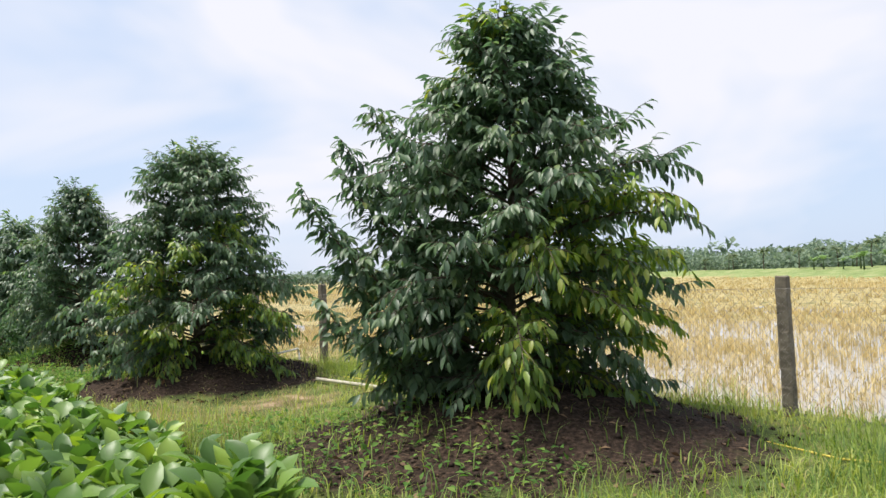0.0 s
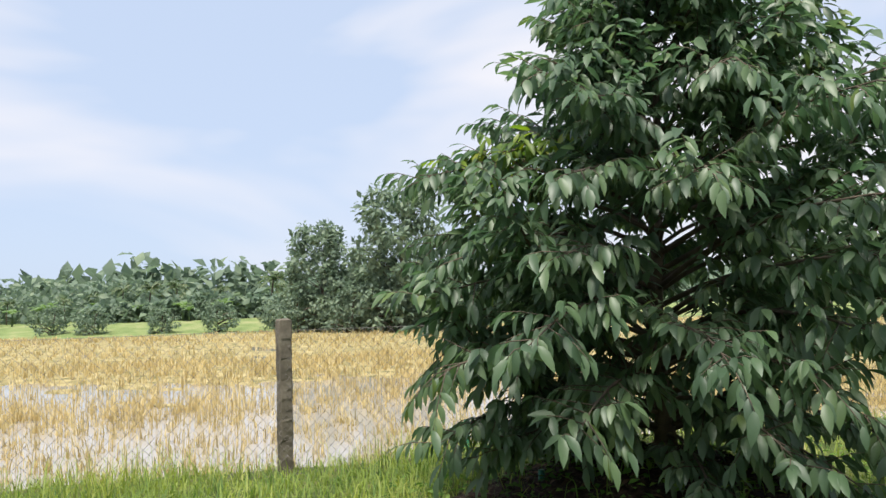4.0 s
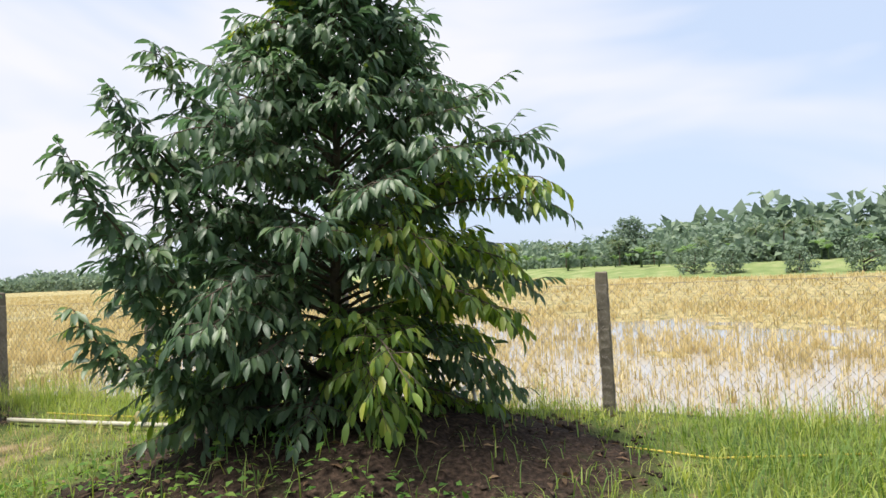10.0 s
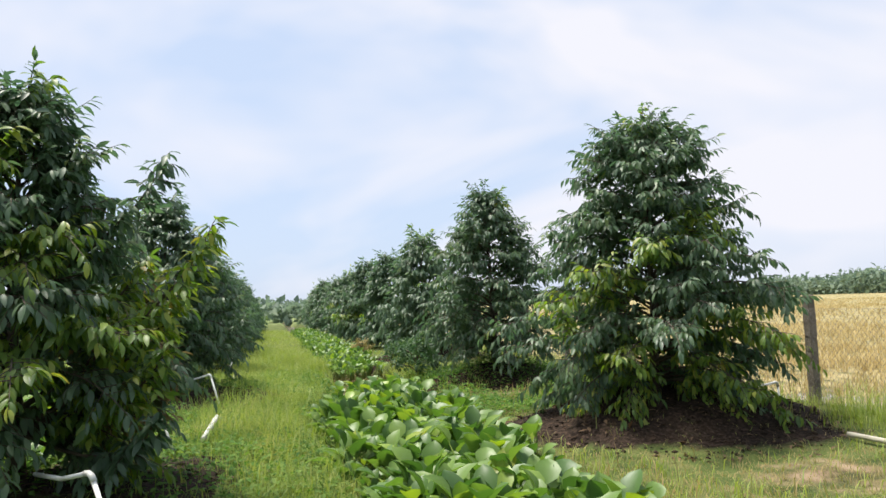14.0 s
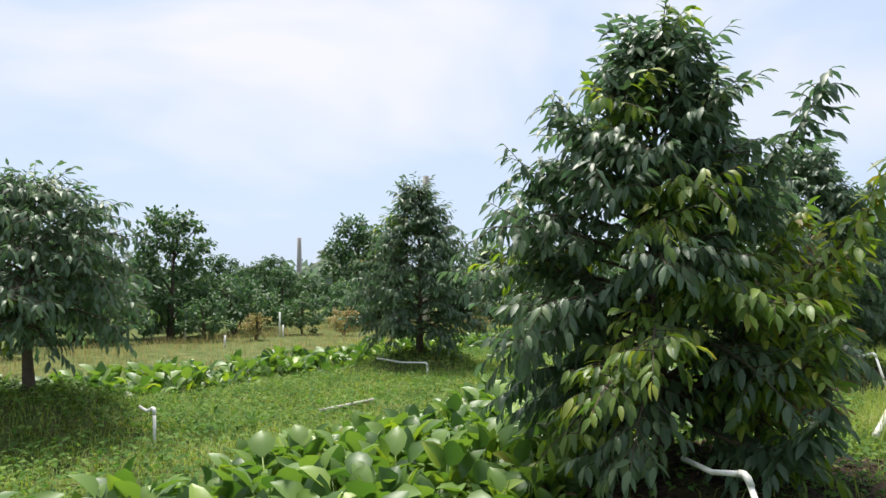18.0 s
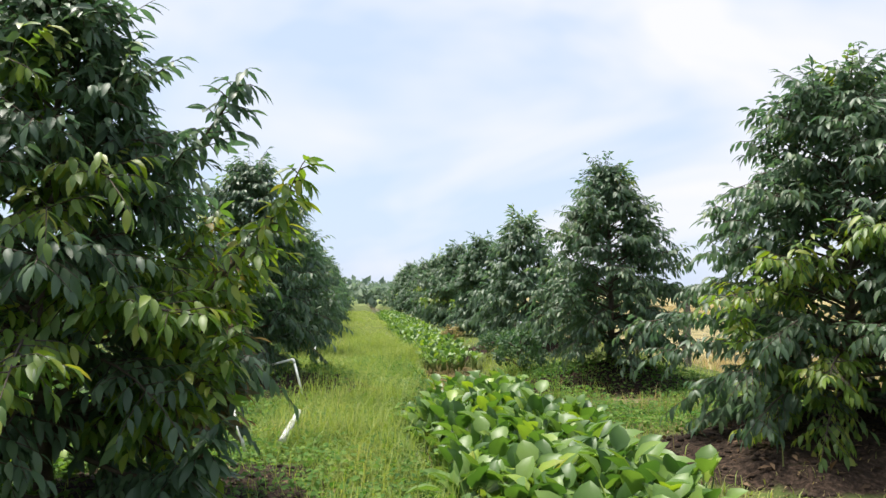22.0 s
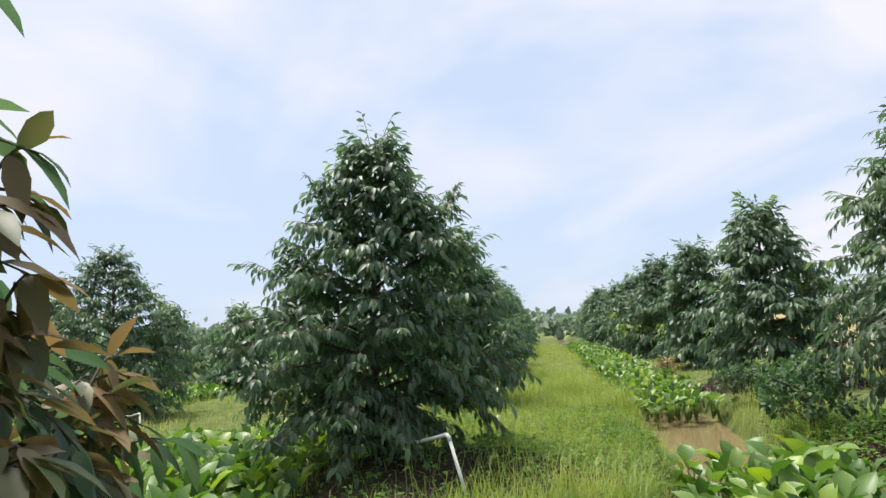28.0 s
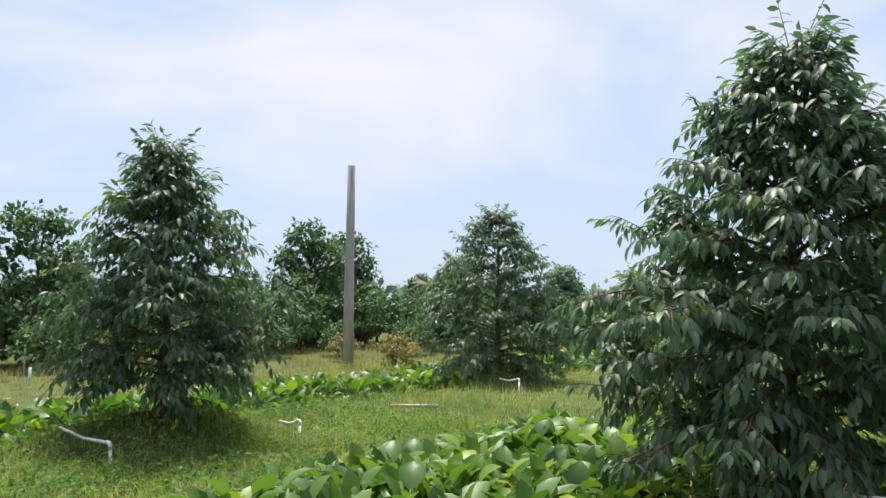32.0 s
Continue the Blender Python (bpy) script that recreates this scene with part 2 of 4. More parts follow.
def ground_material():
    m, n, l, p = nodes_of("earth_and_turf")
    g = n.new("ShaderNodeNewGeometry")

    def noise(scale, detail=5.0):
        t = n.new("ShaderNodeTexNoise")
        t.inputs["Scale"].default_value, t.inputs["Detail"].default_value = scale, detail
        l.new(g.outputs["Position"], t.inputs["Vector"])
        return t

    def mixed(fac, a, b):
        x = n.new("ShaderNodeMixRGB")
        l.new(fac, x.inputs[0])
        l.new(a, x.inputs[1])
        l.new(b, x.inputs[2])
        return x.outputs[0]

    def mask(name, wobble):
        at = n.new("ShaderNodeAttribute")
        at.attribute_name = name
        k = n.new("ShaderNodeMath")
        k.operation = "MULTIPLY_ADD"
        l.new(wobble.outputs["Fac"], k.inputs[0])
        k.inputs[1].default_value = 0.7
        l.new(at.outputs["Fac"], k.inputs[2])
        mr = n.new("ShaderNodeMapRange")
        mr.inputs["From Min"].default_value, mr.inputs["From Max"].default_value = 0.72, 0.98
        l.new(k.outputs[0], mr.inputs["Value"])
        return mr.outputs[0]

    big, mid, fine = noise(0.5), noise(3.0), noise(28.0, 8.0)
    turf = ramp_node(n, [(0.3, (0.05, 0.07, 0.022)), (0.5, (0.1, 0.13, 0.036)), (0.7, (0.16, 0.16, 0.06))])
    soil = ramp_node(n, [(0.3, (0.014, 0.009, 0.007)), (0.5, (0.034, 0.023, 0.016)), (0.72, (0.085, 0.055, 0.04))])
    bare = ramp_node(n, [(0.3, (0.12, 0.085, 0.05)), (0.55, (0.25, 0.18, 0.11)), (0.75, (0.38, 0.29, 0.19))])
    straw = ramp_node(n, [(0.3, (0.17, 0.145, 0.07)), (0.5, (0.35, 0.285, 0.14)), (0.7, (0.45, 0.375, 0.19))])
    far = ramp_node(n, [(0.3, (0.12, 0.17, 0.06)), (0.5, (0.19, 0.24, 0.09)), (0.7, (0.28, 0.29, 0.14))])
    l.new(mid.outputs["Fac"], turf.inputs["Fac"])
    l.new(fine.outputs["Fac"], soil.inputs["Fac"])
    l.new(mid.outputs["Fac"], bare.inputs["Fac"])
    l.new(mid.outputs["Fac"], straw.inputs["Fac"])
    l.new(big.outputs["Fac"], far.inputs["Fac"])
    c = mixed(mask("field", mid), turf.outputs[0], straw.outputs[0])
    c = mixed(mask("far_turf", big), c, far.outputs[0])
    c = mixed(mask("bare", mid), c, bare.outputs[0])
    c = mixed(mask("soil", mid), c, soil.outputs[0])
    l.new(c, p.inputs["Base Color"])
    p.inputs["Roughness"].default_value = 0.95
    p.inputs["Specular IOR Level"].default_value = 0.15
    bp = n.new("ShaderNodeBump")
    bp.inputs["Strength"].default_value, bp.inputs["Distance"].default_value = 0.9, 0.05
    l.new(fine.outputs["Fac"], bp.inputs["Height"])
    l.new(bp.outputs["Normal"], p.inputs["Normal"])
    return m


def water_material(name, colour, rough, ripple):
    m, n, l, p = nodes_of(name)
    p.inputs["Base Color"].default_value = (*colour, 1)
    p.inputs["Roughness"].default_value = rough
    p.inputs["IOR"].default_value = 1.33
    p.inputs["Specular IOR Level"].default_value = 0.6
    t = n.new("ShaderNodeTexNoise")
    t.inputs["Scale"].default_value, t.inputs["Detail"].default_value = 3.0, 4.0
    b = n.new("ShaderNodeBump")
    b.inputs["Strength"].default_value, b.inputs["Distance"].default_value = ripple, 0.02
    g = n.new("ShaderNodeNewGeometry")
    l.new(g.outputs["Position"], t.inputs["Vector"])
    l.new(t.outputs["Fac"], b.inputs["Height"])
    l.new(b.outputs["Normal"], p.inputs["Normal"])
    return m


M_GROUND = ground_material()
M_POND = water_material("muddy_water", (0.2, 0.15, 0.075), 0.12, 0.15)
M_PADDY = water_material("paddy_water", (0.33, 0.3, 0.26), 0.06, 0.08)


# ---- mesh tools ----
def fast_mesh(name, verts, tris, material, smooth=True):
    verts, tris = np.asarray(verts, np.float32), np.asarray(tris, np.int32)
    me = bpy.data.meshes.new(name)
    me.vertices.add(len(verts))
    me.vertices.foreach_set("co", verts.ravel())
    me.loops.add(tris.size)
    me.loops.foreach_set("vertex_index", tris.ravel())
    me.polygons.add(len(tris))
    me.polygons.foreach_set("loop_start", np.arange(0, tris.size, 3, dtype=np.int32))
    me.polygons.foreach_set("loop_total", np.full(len(tris), 3, np.int32))
    me.materials.append(material)
    me.update(calc_edges=True)
    if smooth:
        me.polygons.foreach_set("use_smooth", np.ones(len(tris), bool))
    return me


def part(name, mesh, parent, label="", m=None):
    """One mesh object under a thing or a part. mesh: mesh data or a (bmesh, material) pair."""
    if isinstance(mesh, tuple):
        bm, material = mesh
        me = bpy.data.meshes.new(name)
        bm.to_mesh(me)
        bm.free()
        me.materials.append(material)
        mesh = me
    ob = new(name, mesh)
    ob.parent = parent
    if m is not None:
        ob.matrix_basis = m
    return tagged(ob, label)


def thing(name, m, label, category, group=""):
    ob = new(name)
    ob.empty_display_size = 0.2
    ob.matrix_basis = m
    return tagged(ob, label, category, group)


def unit(v):
    return v / np.maximum(np.linalg.norm(v, axis=-1, keepdims=True), 1e-9)


TUBES = {}


def tube_faces(n, sides):
    if (n, sides) in TUBES:
        return TUBES[n, sides]
    tris = []
    for i in range(n - 1):
        for j in range(sides):
            k = (j + 1) % sides
            q = (i * sides + j, i * sides + k, (i + 1) * sides + k, (i + 1) * sides + j)
            tris += [(q[0], q[1], q[2]), (q[0], q[2], q[3])]
    e, f = n * sides, (n - 1) * sides
    for j in range(sides):
        k = (j + 1) % sides
        tris += [(e, k, j), (e + 1, f + j, f + k)]
    TUBES[n, sides] = np.array(tris)
    return TUBES[n, sides]


def tube(points, radii, sides=6):
    """Vertices and triangles of a closed tube along points."""
    p = np.asarray(points, float)
    r = np.broadcast_to(radii, len(p))
    d = unit(np.gradient(p, axis=0))
    ref = np.where(np.abs(d[:, 2:3]) > 0.9, [[1.0, 0, 0]], [[0, 0, 1.0]])
    u = unit(np.cross(d, ref))
    v = np.cross(d, u)
    a = np.linspace(0, 2 * np.pi, sides, endpoint=False)
    ring = p[:, None] + r[:, None, None] * (np.cos(a)[None, :, None] * u[:, None] + np.sin(a)[None, :, None] * v[:, None])
    verts = np.concatenate([ring.reshape(-1, 3), p[:1], p[-1:]])
    return verts, tube_faces(len(p), sides)


def joined(pieces):
    vs, ts, n = [], [], 0
    for v, t in pieces:
        vs.append(v)
        ts.append(np.asarray(t) + n)
        n += len(v)
    return np.concatenate(vs), np.concatenate(ts)


FLAT, COARSE, FINE = ((0.48, 0.5),), ((0.3, 0.46), (0.66, 0.42)), ((0.17, 0.32), (0.45, 0.5), (0.76, 0.34))


def leaves(P, D, N, L, W, droop=0.25, fold=0.3, rows=COARSE):
    """Folded pointed leaves: bases P, directions D, upper sides N, lengths L, widths W. rows: how the half width swells along the midrib."""
    D = unit(D)
    S = unit(np.cross(D, N))
    N = np.cross(S, D)
    L, W = L[:, None], W[:, None]

    def at(t):
        return P + D * L * t - N * L * droop * t * t

    points, tris, k = [at(0.0)], [(0, 2, 1), (0, 3, 2)], 3 * len(rows)
    for t, w in rows:
        c = at(t)
        points += [c - S * W * w + N * W * fold * w, c, c + S * W * w + N * W * fold * w]
    for a in range(1, k - 2, 3):
        tris += [(a, a + 1, a + 4), (a, a + 4, a + 3), (a + 1, a + 2, a + 5), (a + 1, a + 5, a + 4)]
    points.append(at(1.0))
    tris += [(k - 2, k - 1, k + 1), (k - 1, k, k + 1)]
    verts = np.stack(points, 1).reshape(-1, 3)
    return verts, (np.array(tris)[None] + (k + 2) * np.arange(len(P))[:, None, None]).reshape(-1, 3)


def blades(P, H, W, lean, rng):
    """Grass blades of two bent segments."""
    n = len(P)
    a = rng.uniform(0, 2 * np.pi, n)
    d = np.stack([np.cos(a), np.sin(a), 0 * a], 1)
    s = np.stack([-np.sin(a), np.cos(a), 0 * a], 1)
    up = np.array([0, 0, 1.0])
    H, W, lean = H[:, None], W[:, None], lean[:, None]
    mid = P + up * H * 0.6 + d * H * lean * 0.3
    tip = P + up * H * (1 - 0.25 * lean) + d * H * lean
    verts = np.stack([P - s * W / 2, P + s * W / 2, mid - s * W * 0.4, mid + s * W * 0.4, tip], 1).reshape(-1, 3)
    tris = (np.array([(0, 1, 3), (0, 3, 2), (2, 3, 4)])[None] + 5 * np.arange(n)[:, None, None]).reshape(-1, 3)
    return verts, tris


# ---- the plan ----
# Rows run along +y. The fence is the border of the rice field.
def fence_x(y):
    return np.interp(y, [-40, -8.57, -0.1, 2.85, 10.8, 60, 400], [-1.0, 5.05, 6.6, 7.05, 7.24, 9.4, 24])


def ditch_1(y):
    return np.interp(y, [0, 8, 12.5, 17.5, 20.7, 30, 60, 200], [1.45, 1.85, 2.08, 2.7, 3.05, 3.6, 5.2, 12])


def ditch_2(y):
    return -3.0 + 0.04 * (y - 8)


def ditch_3(y):
    return -9.3 + 0.08 * (y - 9)


def belt_x(y):
    """Where the rice field ends, at its far side."""
    return np.interp(y, [-120, -25, 0, 100, 400], [40, 62, 68, 165, 420])


# x, y, mound height, mound radius
MOUNDS = [(5.05, 4.35, 0.4, 2.2), (3.95, -2.0, 0.3, 1.5), (5.0, 10.65, 0.36, 1.8), (4.86, 16.0, 0.3, 1.5), (5.35, 22.7, 0.3, 1.5), (2.9, -9.4, 0.3, 1.4),
          (-1.35, 9.3, 0.22, 1.85), (-1.9, 2.9, 0.2, 1.1), (-0.45, 15.35, 0.24, 1.85), (-0.6, 22.0, 0.2, 1.2), (-7.35, 8.3, 0.42, 1.7), (-7.05, 15.0, 0.3, 1.5), (-7.3, 22.4, 0.25, 1.5)]


def smooth(a, b, x):
    t = np.clip((x - a) / (b - a), 0, 1)
    return t * t * (3 - 2 * t)


def wave(x, y, k, seed):
    """A cheap smooth noise between -1 and 1."""
    r = np.random.RandomState(seed)
    out = 0
    for i in range(6):
        a, f, ph = r.uniform(0, 2 * np.pi), k * (0.6 + 0.35 * i), r.uniform(0, 6.28)
        out = out + np.sin((x * np.cos(a) + y * np.sin(a)) * f + ph) / (1 + 0.5 * i)
    return out / 2.6


def ditch_mask(x, y):
    d = 0
    for f, half, y0, y1 in ((ditch_1, 0.98, 3.2, 200), (ditch_2, 1.05, 2.0, 200), (ditch_3, 0.95, -5, 120)):
        half = half - 0.24 * smooth(13, 16, y) * (f is ditch_1)
        across = 1 - smooth(half - 0.35, half + 0.15, np.abs(x - f(y)) + 0.2 * wave(x, y, 1.5, 8) + 0.07 * wave(x, y, 5.0, 9))
        d = np.maximum(d, across * smooth(y0 - 0.5, y0 + 0.5, y) * (1 - smooth(y1 - 1, y1 + 1, y)))
    return d


def mound(x, y):
    z, s = 0 * x, 0 * x
    for mx, my, mh, mr in MOUNDS:
        r = np.hypot(x - mx, y - my) / mr
        r = r * (1 + 0.26 * wave(x, y, 1.7, 5) + 0.12 * wave(x, y, 5.0, 12))
        z = np.maximum(z, mh * (1 - smooth(0.2, 1.0, r)) * (1 + 0.2 * wave(x, y, 7.0, 13) + 0.1 * wave(x, y, 15.0, 14)))
        s = np.maximum(s, 1 - smooth(0.8, 1.05, r))
    return z, s


def height(x, y):
    field = smooth(0.15, 0.9, x - fence_x(y))
    z = 0.05 * wave(x, y, 0.9, 1) + 0.02 * wave(x, y, 4.0, 2)
    z = z * (1 - field) + mound(x, y)[0] - 0.62 * ditch_mask(x, y)
    dx = x - fence_x(y)
    paddy = -0.325 + 0.05 * wave(x, y, 0.35, 3) + 0.045 * wave(x, y, 1.3, 4) + 0.03 * wave(x, y, 4.5, 6) + 0.12 * smooth(5, 19, dx) + 0.11 * (smooth(11, 15, y) + smooth(-5, -9, y)) * (1 - smooth(9, 20, dx)) + 1.1 * smooth(-4, 9, x - belt_x(y))
    return z * (1 - field) + paddy * field


WATER_Z = -0.25


def axis(fine0, fine1, step, far):
    a = list(np.arange(fine0, fine1, step))
    for sign, start in ((1, fine1), (-1, fine0)):
        d, p = step, start
        while abs(p) < far:
            d *= 1.13
            p += sign * d
            a.append(p)
    return np.array(sorted(a))


xs, ys = axis(-11.5, 9.5, 0.13, 2500), axis(-6, 24, 0.14, 2500)
gx, gy = np.meshgrid(xs, ys, indexing="ij")
gz = height(gx, gy)
nx, ny = len(xs), len(ys)
idx = np.arange(nx * ny).reshape(nx, ny)
q = np.stack([idx[:-1, :-1], idx[1:, :-1], idx[1:, 1:], idx[:-1, 1:]], -1).reshape(-1, 4)
ground_mesh = fast_mesh("ground", np.stack([gx, gy, gz], -1).reshape(-1, 3), np.concatenate([q[:, [0, 1, 2]], q[:, [0, 2, 3]]]), M_GROUND)
MUD = mound(gx, gy)[1] * (1 - 0.15 * smooth(0, -1.0, gx) - 0.3 * smooth(-4, -5, gx))
for key, values in (
    ("soil", np.maximum(0.72 * MUD, 0.6 * ditch_mask(gx, gy))),
    ("field", 0.6 * smooth(0.2, 0.8, gx - fence_x(gy))),
    ("far_turf", 0.75 * np.maximum(smooth(-12, -6, gx - belt_x(gy)) * (gx > 20), smooth(60, 110, np.hypot(gx, gy)) * (gx < fence_x(gy)))),
    ("bare", 0.58 * np.exp(-((gx - 4.47) / 0.5) ** 2 - ((gy - 14.4) / 0.6) ** 2) + 0.6 * np.exp(-((gx - 4.8) / 1.2) ** 2 - ((gy - 8.0) / 0.85) ** 2)),
):
    ground_mesh.attributes.new(key, "FLOAT", "POINT").data.foreach_set("value", values.astype(np.float32).ravel())
ground = tagged(new("ground", ground_mesh), "grassy orchard earth with dark soil mounds and ditches", "ground", kind="structure")


def sheet(name, xa, xb, ya, yb, z, material, label):
    bm = bmesh.new()
    bmesh.ops.create_grid(bm, x_segments=2, y_segments=2, size=0.5)
    for v in bm.verts:
        v.co = Vector((xa + (v.co.x + 0.5) * (xb - xa), ya + (v.co.y + 0.5) * (yb - ya), z))
    me = bpy.data.meshes.new(name)
    bm.to_mesh(me)
    bm.free()
    me.materials.append(material)
    return tagged(new(name, me), label, "water", kind="structure")


sheet("water_pond", 0.4, 6.6, 2.5, 90, -0.32, M_POND, "muddy brown water standing in the ditch")
sheet("water_ditch", -13.0, -1.5, 1.0, 90, -0.34, M_POND, "muddy water in the plant-choked ditches")
# the flooded paddy: a strip that follows the fence
_y = np.linspace(-60, 120, 61)
_rows = np.stack([np.stack([fence_x(_y) + d, _y, 0 * _y + WATER_Z], 1) for d in (0.25, 8, 20, 64)], 1)
_i = np.arange(61 * 4).reshape(61, 4)
_q = np.stack([_i[:-1, :-1], _i[:-1, 1:], _i[1:, 1:], _i[1:, :-1]], -1).reshape(-1, 4)
tagged(new("water_paddy", fast_mesh("water_paddy", _rows.reshape(-1, 3), np.concatenate([_q[:, [0, 1, 2]], _q[:, [0, 2, 3]]]), M_PADDY)),
       "shallow sky-bright water flooding the rice field", "water", kind="structure")


# ---- durian trees ----
# crown outlines: share of the height, share of the widest radius
CONE = ((0, 0.7), (0.08, 0.92), (0.2, 1.0), (0.36, 0.98), (0.5, 0.82), (0.68, 0.6), (0.84, 0.36), (0.95, 0.2), (1, 0.1))
SKIRTED = ((0, 0.7), (0.1, 0.95), (0.28, 1.0), (0.42, 0.84), (0.52, 0.68), (0.7, 0.58), (0.86, 0.44), (0.95, 0.3), (1, 0.12))
STEPPED = ((0, 0.72), (0.12, 0.92), (0.24, 1.0), (0.45, 1.0), (0.58, 0.9), (0.68, 0.6), (0.86, 0.4), (0.95, 0.27), (1, 0.12))
DOME = ((0, 0.7), (0.12, 1.0), (0.4, 1.0), (0.65, 0.82), (0.85, 0.52), (1, 0.15))
OVERHANG = 0.16


def durian_tree(seed, H, R, clear=0.36, nb=76, leaf=0.114, gap=0.0265, tips=(), shape=CONE, trunk_r=0.06, young=None, young_share=0.5, rows=COARSE, thin=None):
    """A young durian with a dense conical crown of drooping sprays. tips: ends of the leading shoots, from the tree's foot."""
    rng = np.random.RandomState(seed)
    root = thing("durian_tree", Matrix(), "", "tree")
    lean = rng.uniform(-0.03, 0.03, 2)
    zs = np.linspace(0, H * 0.97, 9)
    stem = np.stack([lean[0] * zs + 0.03 * np.sin(zs * 2 + seed), lean[1] * zs + 0.03 * np.cos(zs * 1.7 + seed), zs - 0.1], 1)
    stem[:2, :2] *= 0.3
    part("trunk", fast_mesh("trunk", *tube(stem, np.linspace(trunk_r, 0.008, 9) * (1 + 0.6 * np.exp(-zs * 5)), 8), M_BARK), root)

    def on_stem(z):
        return np.array([np.interp(z, zs, stem[:, 0]), np.interp(z, zs, stem[:, 1]), z])

    runs = []
    side_swell = rng.uniform(0, 6.28)
    for i in range(nb):
        u = (i + 0.5) / nb
        z = clear + (H * 0.97 - clear) * u
        az = i * 2.39996 + rng.uniform(-0.35, 0.35)
        swell = 1 + 0.04 * math.sin(2 * az + side_swell) + 0.05 * math.sin(3 * az + 5 * u + side_swell)
        reach = max(0.06, R * float(np.interp(u, *zip(*shape))) * swell * rng.uniform(0.8, 1.04) - OVERHANG)
        if thin is not None and u > 0.28 and abs((math.degrees(az) - thin + 180) % 360 - 180) < 60:
            reach *= 0.84
        out = np.array([np.cos(az), np.sin(az), 0])
        s = np.linspace(0, 1, 7)[:, None]
        up = 0.28 + 0.75 * u
        bend = 0.5 - 0.06 * float(smooth(0.0, 0.3, u)) + rng.uniform(-0.1, 0.1)
        start = on_stem(max(clear * 0.8, z - 0.32 * reach * up))
        runs.append((start + out * reach * s + np.array([0, 0, 1.0]) * reach * (up * s - bend * s * s), reach, 1.0, False))
    for tip in [*tips, (stem[-1][0], stem[-1][1] + 0.01, H - 0.14, 0.8)][: len(tips) + (rows is not FLAT)]:
        loose, bronze = (*tip[3:], 0.8, False)[:2] if len(tip) < 4 else (*tip[3:], False)[:2]
        tip = np.array(tip[:3], float)
        reach = np.hypot(tip[0], tip[1])
        if loose == 0.8 and reach > 0.6:
            tip[:2] *= 1 - 0.24 / reach
            reach -= 0.24
        a = on_stem(max(clear, tip[2] - 0.75 * reach - 0.15))
        c = np.array([tip[0] * 0.85, tip[1] * 0.85, tip[2] - 0.4 * reach])
        s = np.linspace(0, 1, 7)[:, None]
        runs.append(((1 - s) ** 2 * a + 2 * s * (1 - s) * c + s * s * tip, reach + 0.1, loose, bool(bronze)))
    for pts, reach, spread, bronze in runs:
        wood, lp, ld, ll = [], [], [], []
        wood.append(tube(pts, np.linspace(0.008 + 0.007 * reach, 0.003, 7), 5))
        nt = int((8 if spread == 1.0 else 15) + reach * (13 if spread == 1.0 else 18))
        for k in range(nt):
            s = 0.26 + 0.74 * (k + 0.5) / nt if k < nt - 1 else 1.0
            base = np.array([np.interp(s, np.linspace(0, 1, 7), pts[:, c]) for c in range(3)])
            j = min(int(s * 6), 5)
            d = unit(pts[j + 1] - pts[j])
            turn = (1 if k % 2 else -1) * rng.uniform(0.4, 1.3 if spread == 1.0 else 2.4) if k < nt - 1 else 0.0
            ca, sa = np.cos(turn), np.sin(turn)
            if spread == 1.0:
                d = np.array([d[0] * ca - d[1] * sa, d[0] * sa + d[1] * ca, d[2] + rng.uniform(-0.4, 0.85)])
            elif k < nt - 1:
                around = k * 2.4 + rng.uniform(-0.3, 0.3)
                d = np.array([0.85 * math.cos(around), 0.85 * math.sin(around), rng.uniform(0.0, 0.6)]) + 0.4 * d
            length = rng.uniform(0.22, 0.42) * (1.1 - 0.3 * s if spread == 1.0 else 1.3 - 0.8 * s) * (leaf / 0.15) ** 0.5 * (1 - (1 - spread) * s**3)
            q = np.linspace(0, 1, 4)[:, None]
            tw = base + d * length * q + np.array([0, 0, -1.0]) * length * (rng.uniform(0.1, 0.42) if spread == 1.0 else rng.uniform(0.4, 0.9)) * q * q
            if rows is not FLAT:
                wood.append(tube(tw[[0, 2, 3]], [0.0045, 0.003, 0.0018], 3))
            n = max(5, int(length / gap))
            f = (np.arange(n) + 0.8) / n
            at = np.stack([np.interp(f, np.linspace(0, 1, 4), tw[:, c]) for c in range(3)], 1)
            side = unit(np.cross(d, [0, 0, 1.0])) * np.where(np.arange(n) % 2, 1, -1)[:, None]
            way = 0.48 * d * (0.4 + 1.2 * f[:, None]) + 0.6 * side * (1.15 - 0.7 * f[:, None]) + np.array([0, 0, -0.62]) + rng.normal(0, 0.2, (n, 3))
            lp.append(at)
            ld.append(way)
            ll.append(leaf * rng.uniform(0.7, 1.15, n))
        bough = part("branch", fast_mesh("branch", *joined(wood), M_BARK), root)
        P, D, L = np.concatenate(lp), np.concatenate(ld), np.concatenate(ll)
        fresh = rng.rand() < (0.05 if young is not None else 0.015)
        if young is not None:
            e = pts[-1] - pts[0]
            off = abs((math.degrees(math.atan2(e[1], e[0])) - young + 180) % 360 - 180)
            fresh = fresh or (off < 65 and pts[-1][2] < (0.58 if spread == 1.0 else 0.75) * H and rng.rand() < young_share * (1 if spread == 1.0 else 1.7))
        away = unit(D * [1, 1, 0] + rng.normal(0, 0.35, D.shape))
        N = away * 0.7 + np.array([0, 0, 0.8])
        tagged(part("leaf_spray", fast_mesh("leaf_spray", *leaves(P, D, N, L, L * 0.37, 0.34, 0.3, rows), M_BRONZE if bronze else M_YOUNG if fresh else M_DURIAN), bough), kind="stuff")
    return root


LABEL = "young durian tree with a dense cone of dark drooping leaves"


